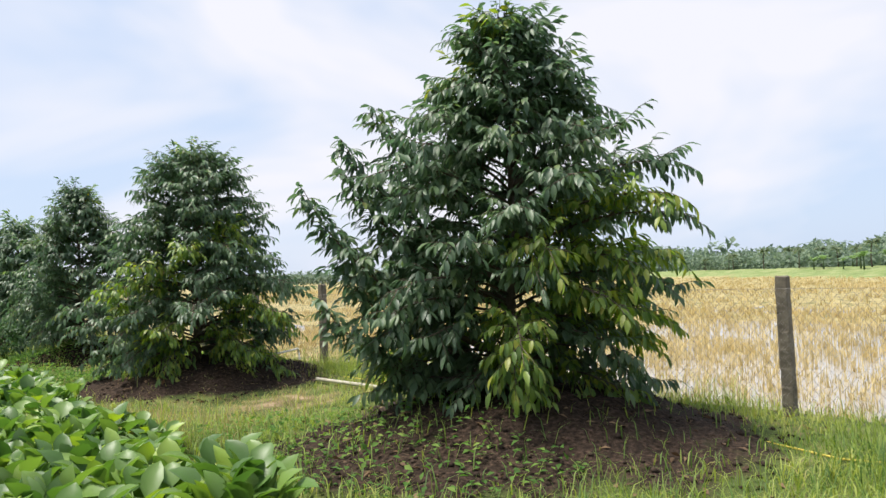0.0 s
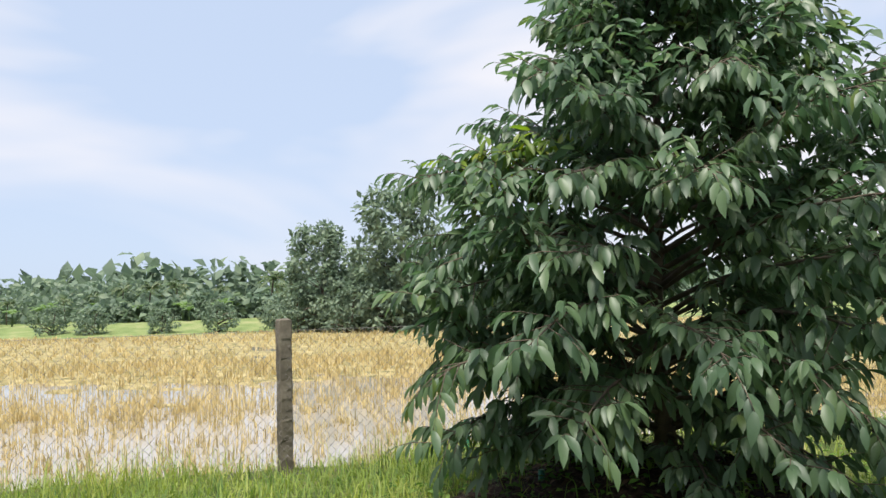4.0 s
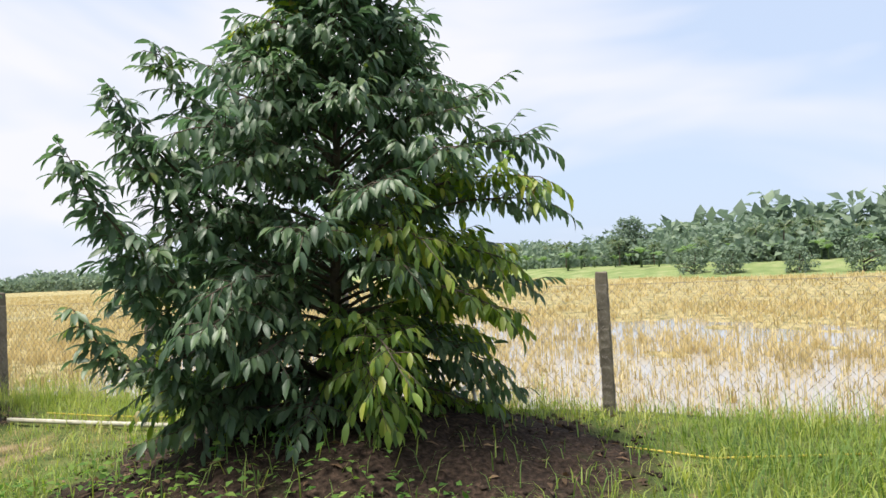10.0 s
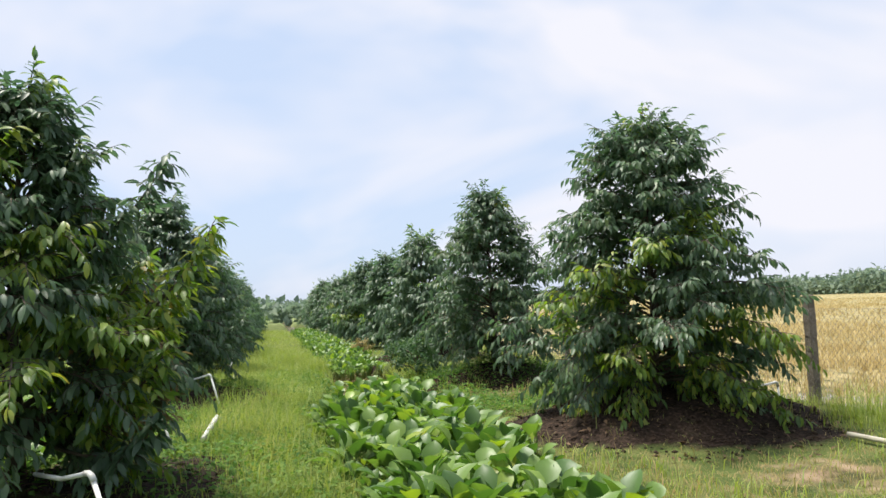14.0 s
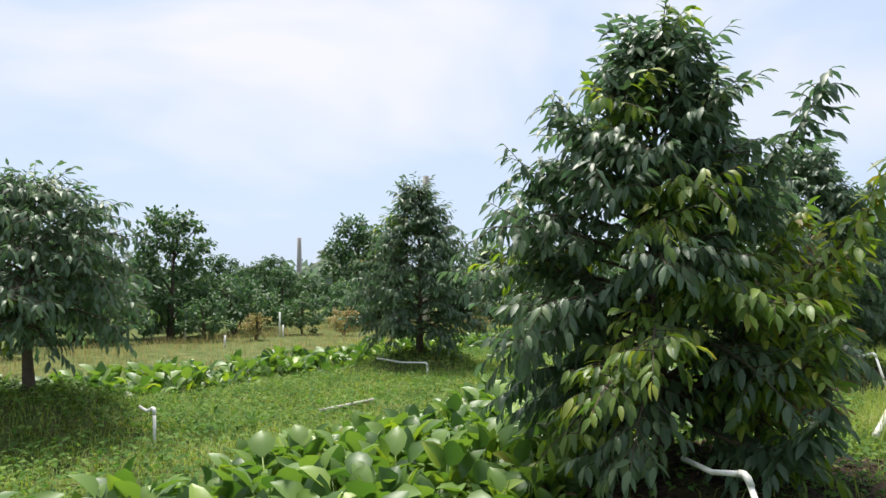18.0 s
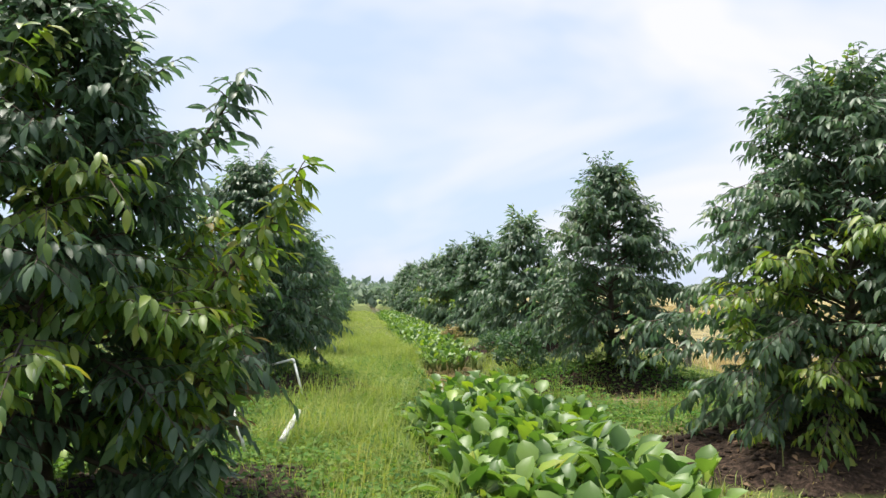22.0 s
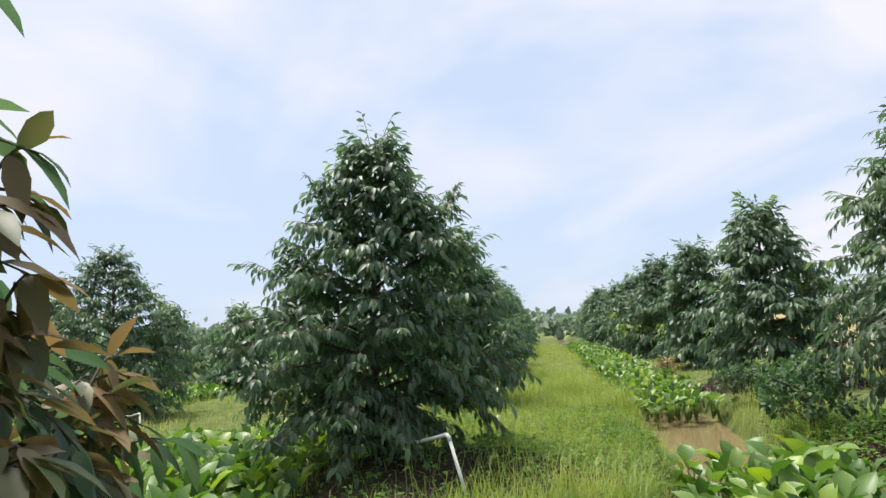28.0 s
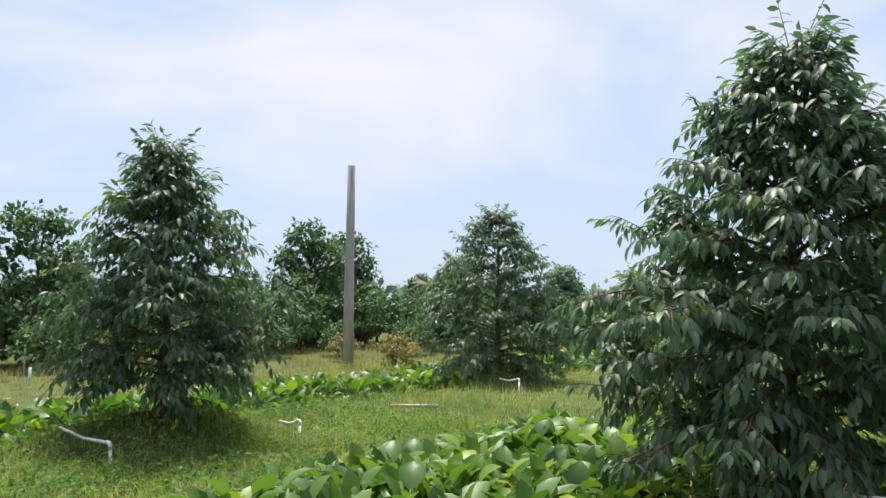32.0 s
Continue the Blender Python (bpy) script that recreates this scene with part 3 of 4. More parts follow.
def plant(tree, x, y, turn=0.0, scale=1.0, label=LABEL, first=False, group="orchard durian trees"):
    z = float(height(np.array(x), np.array(y)))
    m = pose(x, y, z, 0, 0, turn) @ Matrix.Scale(scale, 4)
    if first:
        tree.matrix_basis = m
        ob = tree
    else:
        ob = copy_thing(tree, m)
        ob.scale = (scale,) * 3
    return tagged(ob, label, "tree", group)


def rel(x, y, tips, z0):
    return [(a - x, b - y, c - z0, *more) for a, b, c, *more in tips]


T_A1 = durian_tree(11, 3.5, 1.62, clear=0.2, tips=rel(5.1, 4.5, [(6.05, 3.6, 2.44), (3.35, 5.22, 2.24, 0.6), (5.67, 3.76, 3.33), (3.95, 5.4, 3.05), (4.4, 5.05, 3.3), (3.6, 5.4, 2.45), (3.5, 5.3, 1.6), (3.6, 5.1, 1.0), (6.3, 3.8, 1.5), (3.75, 5.6, 2.75), (3.7, 5.7, 2.0), (3.6, 5.8, 1.3)], 0.4), nb=108, leaf=0.12, shape=STEPPED, young=-85, young_share=0.6, rows=FINE)
plant(T_A1, 5.1, 4.5, first=True, label="large durian tree with yellow-green young leaves on a dark soil mound")
T_A0 = durian_tree(12, 3.5, 1.9, clear=0.24, tips=rel(3.95, -2.0, [(4.05, -0.4, 2.1), (4.2, -0.35, 1.4), (3.4, -0.3, 2.05), (2.36, -3.4, 2.12), (2.4, -3.25, 2.4), (2.65, -3.15, 2.74), (2.67, -2.12, 3.03), (4.2, -1.3, 2.45), (3.05, -2.95, 3.35), (2.95, -2.9, 3.0)], 0.3), nb=100, leaf=0.128, shape=STEPPED, rows=FINE)
plant(T_A0, 3.95, -2.0, first=True, label="large dark durian tree with loose outer shoots beside the fence")
T_A2 = durian_tree(13, 3.2, 1.95, clear=0.14, tips=rel(4.86, 10.7, [(5.72, 10.37, 2.59), (3.66, 11.31, 2.37), (6.5, 10.35, 1.05), (3.35, 10.3, 1.35)], 0.38), nb=116, shape=SKIRTED, young=-120, young_share=0.5)
plant(T_A2, 4.86, 10.7, first=True)
T_B1 = durian_tree(14, 3.05, 1.46, tips=rel(-1.4, 9.2, [(-1.96, 8.34, 2.6), (-0.32, 8.75, 2.55, 0.5), (-0.5, 9.2, 1.85, 0.4), (0.02, 8.58, 2.06, 0.4), (-0.22, 8.9, 1.58, 0.5), (-2.5, 8.7, 1.9), (-0.5, 9.75, 1.45, 0.3, 1), (-0.5, 9.72, 1.66, 0.3, 1), (-0.55, 10.1, 1.3, 0.4, 1), (-0.58, 9.95, 1.15, 0.5, 1), (-0.62, 10.2, 1.12, 0.5, 1), (-0.38, 9.55, 1.2, 0.5, 1), (-0.4, 9.6, 0.85, 0.5, 1), (-0.64, 10.0, 0.98, 0.5, 1), (-0.3, 8.5, 1.2, 0.6), (-0.35, 8.4, 0.75, 0.6)], 0.2), clear=0.4, nb=96, young=-50, young_share=0.45, rows=FINE, thin=35)
plant(T_B1, -1.4, 9.2, first=True, label="durian tree with bronze and lime young shoots beside the path")
T_B2 = durian_tree(15, 3.15, 1.54, tips=rel(-0.95, 15.75, [(0.12, 16.26, 2.87), (-1.51, 15.26, 2.86), (-2.0, 15.6, 2.35), (0.6, 16.3, 1.43), (-2.3, 15.2, 1.2), (-0.3, 15.3, 2.6)], 0.2), clear=0.36, nb=86)
plant(T_B2, -0.95, 15.75, first=True)
T_C1 = durian_tree(16, 2.2, 1.3, 0.75, 60, tips=[(-1.1, -0.6, 0.9), (0.5, -0.7, 1.2)], shape=DOME, gap=0.042)
plant(T_C1, -7.35, 8.3, first=True, label="low round durian tree on a bare trunk and weedy mound")
T_C2 = durian_tree(17, 3.0, 1.35, clear=0.4, nb=84, tips=[(1.4, 0.8, 1.4), (0.6, -0.3, 2.3)], gap=0.034)
plant(T_C2, -7.05, 15.0, first=True)
T_FAR = durian_tree(18, 3.35, 1.5, 0.3, 50, 0.2, 0.038, tips=[(0.7, 0.3, 2.5), (-0.8, -0.4, 2.2)], shape=CONE, rows=FLAT)
T_C3 = durian_tree(21, 3.6, 1.85, clear=0.6, nb=70, tips=[(-1.2, -0.4, 1.7), (0.9, 0.5, 1.9)], gap=0.034)
plant(T_C3, -7.35, 22.6, first=True, label="dark durian tree on a bare trunk by the pole")
plant(T_FAR, 5.7, 29.2, first=True)
T_FAR2 = durian_tree(19, 3.1, 1.55, 0.3, 46, 0.2, 0.039, tips=[(-0.6, 0.5, 2.3)], shape=CONE, rows=FLAT)
plant(T_FAR2, 5.35, 22.7, first=True)
plant(T_B2, 4.86, 16.0, 200, 1.03, "dense durian tree over a weedy mound")
plant(T_A2, 2.9, -9.4, 140, 0.98, "durian tree beside the fence with a pale pipe near it")
T_B0 = durian_tree(20, 2.9, 1.1, tips=[(0.5, 1.55, 1.45)], nb=50, gap=0.045)
plant(T_B0, -1.9, 2.9, first=True)
rng = np.random.RandomState(3)
for i in range(1, 9):
    y = 29.2 + 6.2 * i
    plant(T_FAR if i % 2 else T_FAR2, 5.7 + 0.05 * (y - 29), y, 73 * i, rng.uniform(0.95, 1.12))
for i in range(8):
    y = 22.0 + 6.3 * i
    plant(T_FAR2 if i % 2 else T_FAR, -0.6 + 0.05 * (y - 22), y, 51 * i + 20, rng.uniform(0.9, 1.05))
for i in range(6):
    y = 29.0 + 6.6 * i
    plant(T_FAR if i % 2 else T_FAR2, -7.0 + 0.05 * (y - 29), y, 97 * i, rng.uniform(0.9, 1.1))
for i in range(6):
    y = 30 + 7 * i
    plant(T_FAR2, -13.4 + 0.05 * (y - 29), y, 67 * i, rng.uniform(0.9, 1.1))


# ---- fence ----
def bevelled_post(w, h, rough=0.008, seed=0):
    bm = bmesh.new()
    bmesh.ops.create_cube(bm, size=1.0)
    for v in bm.verts:
        v.co = Vector((v.co.x * w, v.co.y * w, (v.co.z + 0.5) * (h + 0.4) - 0.4))
    bmesh.ops.subdivide_edges(bm, edges=[e for e in bm.edges if abs(e.verts[0].co.z - e.verts[1].co.z) > 0.5], cuts=9)
    bmesh.ops.bevel(bm, geom=[e for e in bm.edges], offset=w * 0.1, segments=1, affect="EDGES")
    r = random.Random(seed)
    for v in bm.verts:
        v.co += Vector([r.uniform(-rough, rough) for _ in range(3)])
    return bm


POST_Y = [-8.6, -5.75, -2.9, -0.17, 2.8, 5.55, 8.2, 10.8] + [10.8 + 2.6 * (k + 1) for k in range(12)]
TOPS = {-0.17: 1.32, 2.8: 1.34, 10.8: 1.4, 8.2: 1.43, -8.6: 1.4}
fence = thing("fence", pose(0, 0, 0), "chain-link fence on weathered concrete posts along the rice field", "fence")
for k, y in enumerate([-20.0, -17.0, -14.2, -11.4] + POST_Y):
    part("post", (bevelled_post(0.112, TOPS.get(y, 1.33), 0.005, k), M_CONCRETE), fence, "grey-brown weathered concrete post", pose(float(fence_x(y)), y, 0, random.Random(k).uniform(-1.2, 1.2), random.Random(k + 50).uniform(-1.2, 1.2), 4))


def mesh_panel(ya, yb, h0=0.0, h1=1.22, cell=0.085):
    """Woven diagonal wires between two posts."""
    a, b = np.array([float(fence_x(ya)) - 0.07, ya]), np.array([float(fence_x(yb)) - 0.07, yb])
    length = np.linalg.norm(b - a)
    d = (b - a) / length
    vs, ts, n = [], [], 0
    r = 0.0016
    hh = h1 - h0

    def wire(p, q):
        nonlocal n
        for s, z in (p, q):
            x, y = a + d * s
            vs.extend([(x - r, y, z - r), (x + r, y, z - r), (x, y, z + r * 1.2)])
        for i in range(3):
            j = (i + 1) % 3
            ts.extend([(n + i, n + j, n + 3 + j), (n + i, n + 3 + j, n + 3 + i)])
        n += 6

    k = -hh
    while k < length:
        s0, s1 = max(k, 0.0), min(k + hh, length)
        if s1 > s0:
            wire((s0, h0 + s0 - k), (s1, h0 + s1 - k))
            wire((s0, h1 - (s0 - k)), (s1, h1 - (s1 - k)))
        k += cell
    for z in (h0 + 0.01, h1):
        wire((0, z), (length, z))
    return fast_mesh("wire_mesh", vs, ts, M_WIRE, False)


for ya, yb in zip(([-11.4] + POST_Y)[:-6], ([-11.4] + POST_Y)[1:]):
    if yb < 32:
        part("wire_mesh", mesh_panel(ya, yb), fence, "thin grey chain-link mesh")

# ---- utility poles ----
for x, y, h, r in ((-12.4, 23.7, 4.95, 0.115), (-30.2, 37.6, 4.5, 0.15)):
    pole = thing("utility_pole", pose(x, y, 0, 0.6, 1.2, 0), "tall bare grey concrete pole standing in the grass", "pole", "utility poles")
    part("shaft", fast_mesh("shaft", *tube([(0, 0, -0.3), (0, 0, h * 0.33), (0, 0, h * 0.66), (0, 0, h)], [r * 1.25, r * 1.1, r * 0.95, r * 0.85], 12), M_POLE), pole)


# ---- irrigation pipes ----
def riser(foot, elbow, end, r=0.0145, label="white PVC irrigation pipe bent over by the tree"):
    f, e, g = (np.array(v, float) for v in (foot, elbow, end))
    t = thing("irrigation_pipe", pose(*foot), label, "pipe", "irrigation pipes")
    o = f
    d1, d2 = unit(f - e), unit(g - e)
    part("riser", fast_mesh("riser", *tube([f - o + (0, 0, -0.12), e - o + d1 * 0.03], r, 10), M_PVC), t)
    part("elbow", fast_mesh("elbow", *tube([e - o + d1 * 0.055, e - o + d1 * 0.018, e - o + d2 * 0.018, e - o + d2 * 0.055], r * 1.25, 10), M_PVC), t)
    mid = (e + g) / 2 + (0, 0, -0.03)
    part("lateral", fast_mesh("lateral", *tube([e - o + d2 * 0.03, mid - o, g - o], r, 10), M_PVC), t)
    return t


riser((-0.38, 7.45, 0.0), (-0.66, 7.8, 0.56), (-1.05, 8.25, 0.5))
riser((0.02, 14.3, 0.0), (-0.17, 14.47, 0.56), (-0.75, 15.2, 0.42))
riser((6.12, 3.72, 0.05), (6.06, 3.78, 0.45), (5.45, 4.2, 0.38))
riser((6.87, 10.98, 0.0), (6.84, 11.0, 0.3), (6.0, 10.8, 0.3))
riser((-6.26, 14.0, -0.05), (-6.28, 13.98, 0.24), (-7.3, 14.05, 0.27))
riser((-5.85, 8.6, 0.0), (-5.86, 8.6, 0.36), (-6.2, 8.7, 0.34))
riser((-6.05, 21.0, 0.0), (-6.1, 21.1, 0.24), (-6.6, 21.3, 0.2))
riser((-5.9, 15.9, 0.0), (-5.93, 15.97, 0.22), (-6.2, 15.9, 0.2))


def lying(points, r, material, name="pipe", label="white PVC pipe lying on the grass"):
    t = thing(name, pose(*points[0]), label, "pipe")
    o = np.array(points[0])
    part("length", fast_mesh("length", *tube([np.array(p) - o for p in points], r, 9), material), t)


lying([(5.82, 8.89, 0.06), (5.87, 7.8, 0.05), (5.9, 6.8, 0.05), (5.95, 5.9, 0.05)], 0.025, M_OLDPVC, "water_pipe", "long thick white PVC pipe lying along the ground")
lying([(6.3, 8.9, 0.04), (6.2, 8.0, 0.05), (6.35, 7.0, 0.03), (6.25, 5.5, 0.05), (6.3, 3.9, 0.05), (5.6, 1.9, 0.05), (5.9, 0.9, 0.05)], 0.007, M_HOSE, "garden_hose", "thin yellow hose trailing along the ground")
lying([(-0.17, 11.45, 0.12), (-0.05, 12.5, 0.2)], 0.03, M_PVC, "pipe_stub", "short white PVC pipe poking out of the grass")
lying([(0.15, 18.5, 0.0), (0.19, 18.5, 0.22)], 0.025, M_PVC, "pipe_stub", "short white PVC pipe standing in the grass")
lying([(-5.42, 10.39, 0.1), (-5.32, 11.27, 0.11)], 0.022, M_OLDPVC)
lying([(-6.5, 18.2, 0.09), (-5.9, 18.5, 0.1)], 0.022, M_OLDPVC)
lying([(0.0, 20.3, 0.0), (0.18, 20.46, 0.42)], 0.018, M_PVC, "pipe_stub", "thin leaning white pipe beside the grass path")
lying([(-0.44, 11.22, 0.0), (-0.6, 11.42, 0.42)], 0.016, M_PVC, "pipe_stub", "thin leaning white pipe under the tree")
lying([(4.4, -1.33, -0.1), (4.4, -1.33, 0.3)], 0.022, M_GREENPIPE, "pipe_stub", "short green pipe standing on the soil mound")
lying([(6.2, -1.72, -0.2), (6.2, -1.72, 0.36)], 0.025, M_GREENPIPE, "pipe_stub", "short dark green pipe standing in grass by the fence")


lying([(3.15, -3.1, 0.1), (3.55, -4.2, 0.07)], 0.016, M_PVC, "pipe", "pale pipe lying in the weeds by the tree")
lying([(3.75, -8.2, 0.25), (4.2, -9.0, 0.34)], 0.014, M_PVC, "pipe", "thin pale pipe leaning on the soil mound")
riser((-6.25, 7.1, 0.0), (-6.27, 7.12, 0.24), (-6.55, 7.25, 0.22))
for x, y, h in ((-14.0, 16.9, 0.32), (-14.9, 19.9, 0.4), (-15.4, 20.3, 0.75), (-17.0, 18.2, 0.6), (-9.9, 14.3, 0.3), (-16.5, 24.2, 0.5)):
    lying([(x, y, -0.1), (x + 0.02, y, h)], 0.025, M_PVC, "marker_stake", "short white stake standing in dry grass")


# ---- water hyacinth ----
def hyacinth_variant(seed):
    rng = np.random.RandomState(seed)
    pieces = []
    n = rng.randint(6, 9)
    for i in range(n):
        a = 2 * np.pi * i / n + rng.uniform(-0.4, 0.4)
        tilt = rng.uniform(0.1, 0.75)
        h = rng.uniform(0.22, 0.46)
        o = np.array([np.cos(a), np.sin(a), 0])
        top = o * h * np.sin(tilt) * 0.7 + np.array([0, 0, h])
        pieces.append(tube([o * 0.01, top * [0.5, 0.5, 0.55], top], [0.009, 0.008, 0.005], 4))
        d = unit(o * np.sin(tilt + 0.35) + np.array([0, 0, np.cos(tilt + 0.35)]) + rng.normal(0, 0.25, 3))
        s = unit(np.cross(d, -o + np.array([0, 0, 0.6])))
        nrm = np.cross(s, d)
        L, W = rng.uniform(0.16, 0.24), rng.uniform(0.115, 0.165)
        rows = []
        for t, w, lift in ((0, 0.12, 0), (0.2, 0.8, 0.0), (0.5, 1.0, -0.02), (0.8, 0.62, -0.1), (1.0, 0.04, -0.2)):
            c = top + d * L * t + nrm * L * lift
            rows += [c - s * W / 2 * w + nrm * W * 0.22 * w, c, c + s * W / 2 * w + nrm * W * 0.22 * w]
        tris = []
        for k in range(4):
            for j in range(2):
                q0 = 3 * k + j
                tris += [(q0, q0 + 1, q0 + 4), (q0, q0 + 4, q0 + 3)]
        pieces.append((np.array(rows), np.array(tris)))
    return joined(pieces)


HY = [hyacinth_variant(40 + k) for k in range(7)]
HY_MESH = [fast_mesh("hyacinth_plant", v, t, M_HYACINTH) for v, t in HY]


def hyacinth_bed(centre, half, y0, y1, gap, label, seed, near):
    """Plants crowding a ditch; those in the stretch near are single parts, the rest one mass."""
    rng = np.random.RandomState(seed)
    bed = thing("water_hyacinth_bed", pose(0, 0, 0), label, "water plants")
    single, mass = 0, []
    y = y0
    while y < y1:
        x = centre(y) - half
        while x < centre(y) + half:
            px, py = x + rng.uniform(-0.5, 0.5) * gap, y + rng.uniform(-0.5, 0.5) * gap
            edge = abs(px - centre(py)) + (0.22 * max(0.0, min(1.0, (py - 12.5) / 2)) if y0 == 4.0 else 0) + 0.18 * math.sin(py * 2.3 + seed) + 0.1 * math.sin(py * 5.1)
            if edge < half and not (py > y1 - 0.5 and rng.rand() < 0.5):
                k, sc, a = rng.randint(7), rng.uniform(0.8, 1.18) * (0.75 if y0 > 15 else 1.0) * (1 - 0.35 * max(0.0, edge / half - 0.6) / 0.4), rng.uniform(0, 6.28)
                z = -0.22 + 0.12 * wave(np.array(px), np.array(py), 1.2, 9)
                if near[0] < py < near[1] and single < 290:
                    part("hyacinth_plant", HY_MESH[k], bed, "", pose(px, py, z, rng.uniform(-8, 8), rng.uniform(-8, 8), math.degrees(a)) @ Matrix.Scale(sc, 4))
                    single += 1
                else:
                    v, t = HY[k]
                    c, s = math.cos(a), math.sin(a)
                    mass.append((v @ np.array([[c, s, 0], [-s, c, 0], [0, 0, 1]]) * sc + [px, py, z], t))
            x += gap
        y += gap
    if mass:
        tagged(part("hyacinth_mass", fast_mesh("hyacinth_mass", *joined(mass), M_HYACINTH), bed), kind="stuff")


hyacinth_bed(ditch_1, 0.92, 4.0, 15.2, 0.2, "dense bed of glossy water hyacinth filling the ditch", 1, (6.5, 13.4))
hyacinth_bed(ditch_1, 0.72, 20.5, 55, 0.26, "long green bed of water hyacinth along the ditch", 2, (20, 24.5))
hyacinth_bed(ditch_2, 1.32, 4.5, 17.6, 0.21, "dense bed of glossy water hyacinth between the tree rows", 3, (5.5, 12.5))
hyacinth_bed(ditch_2, 0.95, 18.0, 40, 0.32, "bed of water hyacinth along the ditch", 5, (18, 20.5))
hyacinth_bed(ditch_3, 0.9, 5.0, 30, 0.27, "bed of water hyacinth along the far ditch", 4, (8, 16))


# ---- grass, weeds and stubble ----
def scatter(x0, x1, y0, y1, density, rng):
    n = int((x1 - x0) * (y1 - y0) * density)
    return rng.uniform(x0, x1, n), rng.uniform(y0, y1, n)


def turf(name, label, areas, material, h, w, keep_soil=0.1, seed=1, lean=(0.2, 0.9), parched=0.9):
    rng = np.random.RandomState(seed)
    px, py = [], []
    for a in areas:
        x, y = scatter(*a, rng)
        px.append(x)
        py.append(y)
    x, y = np.concatenate(px), np.concatenate(py)
    m = np.maximum(mound(x, y)[1] * np.where(x > 0, 1.0, np.where(x > -4, 1.0, 0.35)), 0)
    ok = (ditch_mask(x, y) < (0.25 if h[1] < 0.3 else 0.55)) & (rng.rand(len(x)) > m * (1 - keep_soil)) & (x < fence_x(y) + 0.5)
    clump = 0.5 + 0.5 * wave(x, y, 2.2, 21)
    dry = np.exp(-((x - 4.5) / 1.7) ** 2 - ((y - 8.4) / 1.25) ** 2) + np.exp(-((x - 4.47) / 0.55) ** 2 - ((y - 14.4) / 0.65) ** 2)
    ok &= rng.rand(len(x)) < (0.45 + 0.55 * clump if h[1] < 0.3 else 0.12 + 1.1 * clump**2) * (1 - parched * np.clip(1.3 * dry, 0, 1))
    x, y, clump = x[ok], y[ok], clump[ok]
    H = rng.uniform(*h, len(x)) * (0.6 + 0.8 * clump)
    P = np.stack([x, y, height(x, y) - 0.01], 1)
    v, t = blades(P, H, rng.uniform(*w, len(x)), rng.uniform(*lean, len(x)), rng)
    return tagged(new(name, fast_mesh(name, v, t, material)), label, "grass", kind="stuff")


turf("grass", "short bright green grass over the orchard ground",
     [(-2.2, 1.15, 5.5, 16, 1350), (-2.2, 2.1, 16, 24, 900), (-2.0, 4.0, 24, 60, 190), (-6.5, -3.5, 5, 18, 950), (-12, -3.5, 18, 32, 160), (-9, -6.3, 3, 18, 700),
      (2.6, 7.4, 1.5, 9, 650), (2.8, 7.4, 9, 11.5, 380), (2.8, 7.4, 11.5, 18, 170), (3, 8, 18, 40, 80), (3.0, 7.2, -3, 1.5, 650), (1.5, 6.5, -12, -3, 300)], M_GRASS, (0.06, 0.2), (0.005, 0.012), 0.03, 1, (0.3, 1.3))
turf("tall_grass", "tall feathery light green grass beside the path and fence",
     [(-0.3, 1.2, 8, 14, 700), (0.0, 2.3, 14, 24, 650), (-0.8, 2.4, 14, 30, 300), (-0.2, 2.0, 30, 55, 60), (6.1, 7.75, -9, 10, 560), (5.9, 7.9, 9, 25, 160), (3.2, 4.4, 14.5, 20.5, 300)], M_GRASS, (0.14, 0.44), (0.003, 0.007), 0.12, 2, (0.2, 1.1))
turf("grass_tufts", "deep green tufts of coarse grass among the weeds",
     [(-0.9, 1.3, 5.5, 15, 420), (-1.2, 2.2, 15, 24, 260), (-9.0, -3.6, 5.5, 13, 420), (-9.0, -3.6, 13, 20, 240), (2.8, 6.6, 1.2, 6.8, 330), (3.0, 6.6, -3.5, 1.2, 260), (2.9, 6.4, 11.8, 18, 160)], M_TUFT, (0.09, 0.24), (0.005, 0.011), 0.15, 6, (0.3, 1.4))
turf("dry_grass", "straw-brown dead grass and bracken at the wood's edge", [(-18, -10.5, 10, 34, 110), (2.9, 4.9, 6, 16, 160)], M_DRYGRASS, (0.08, 0.3), (0.005, 0.012), 0.05, 3)


turf("dry_turf", "sparse brown and olive dry turf on bare earth", [(3.0, 6.3, 6.9, 9.9, 900), (3.4, 5.6, 13.2, 15.4, 250)], M_DRYGRASS, (0.025, 0.09), (0.004, 0.009), 0.25, 4, (0.4, 1.5), 0.25)


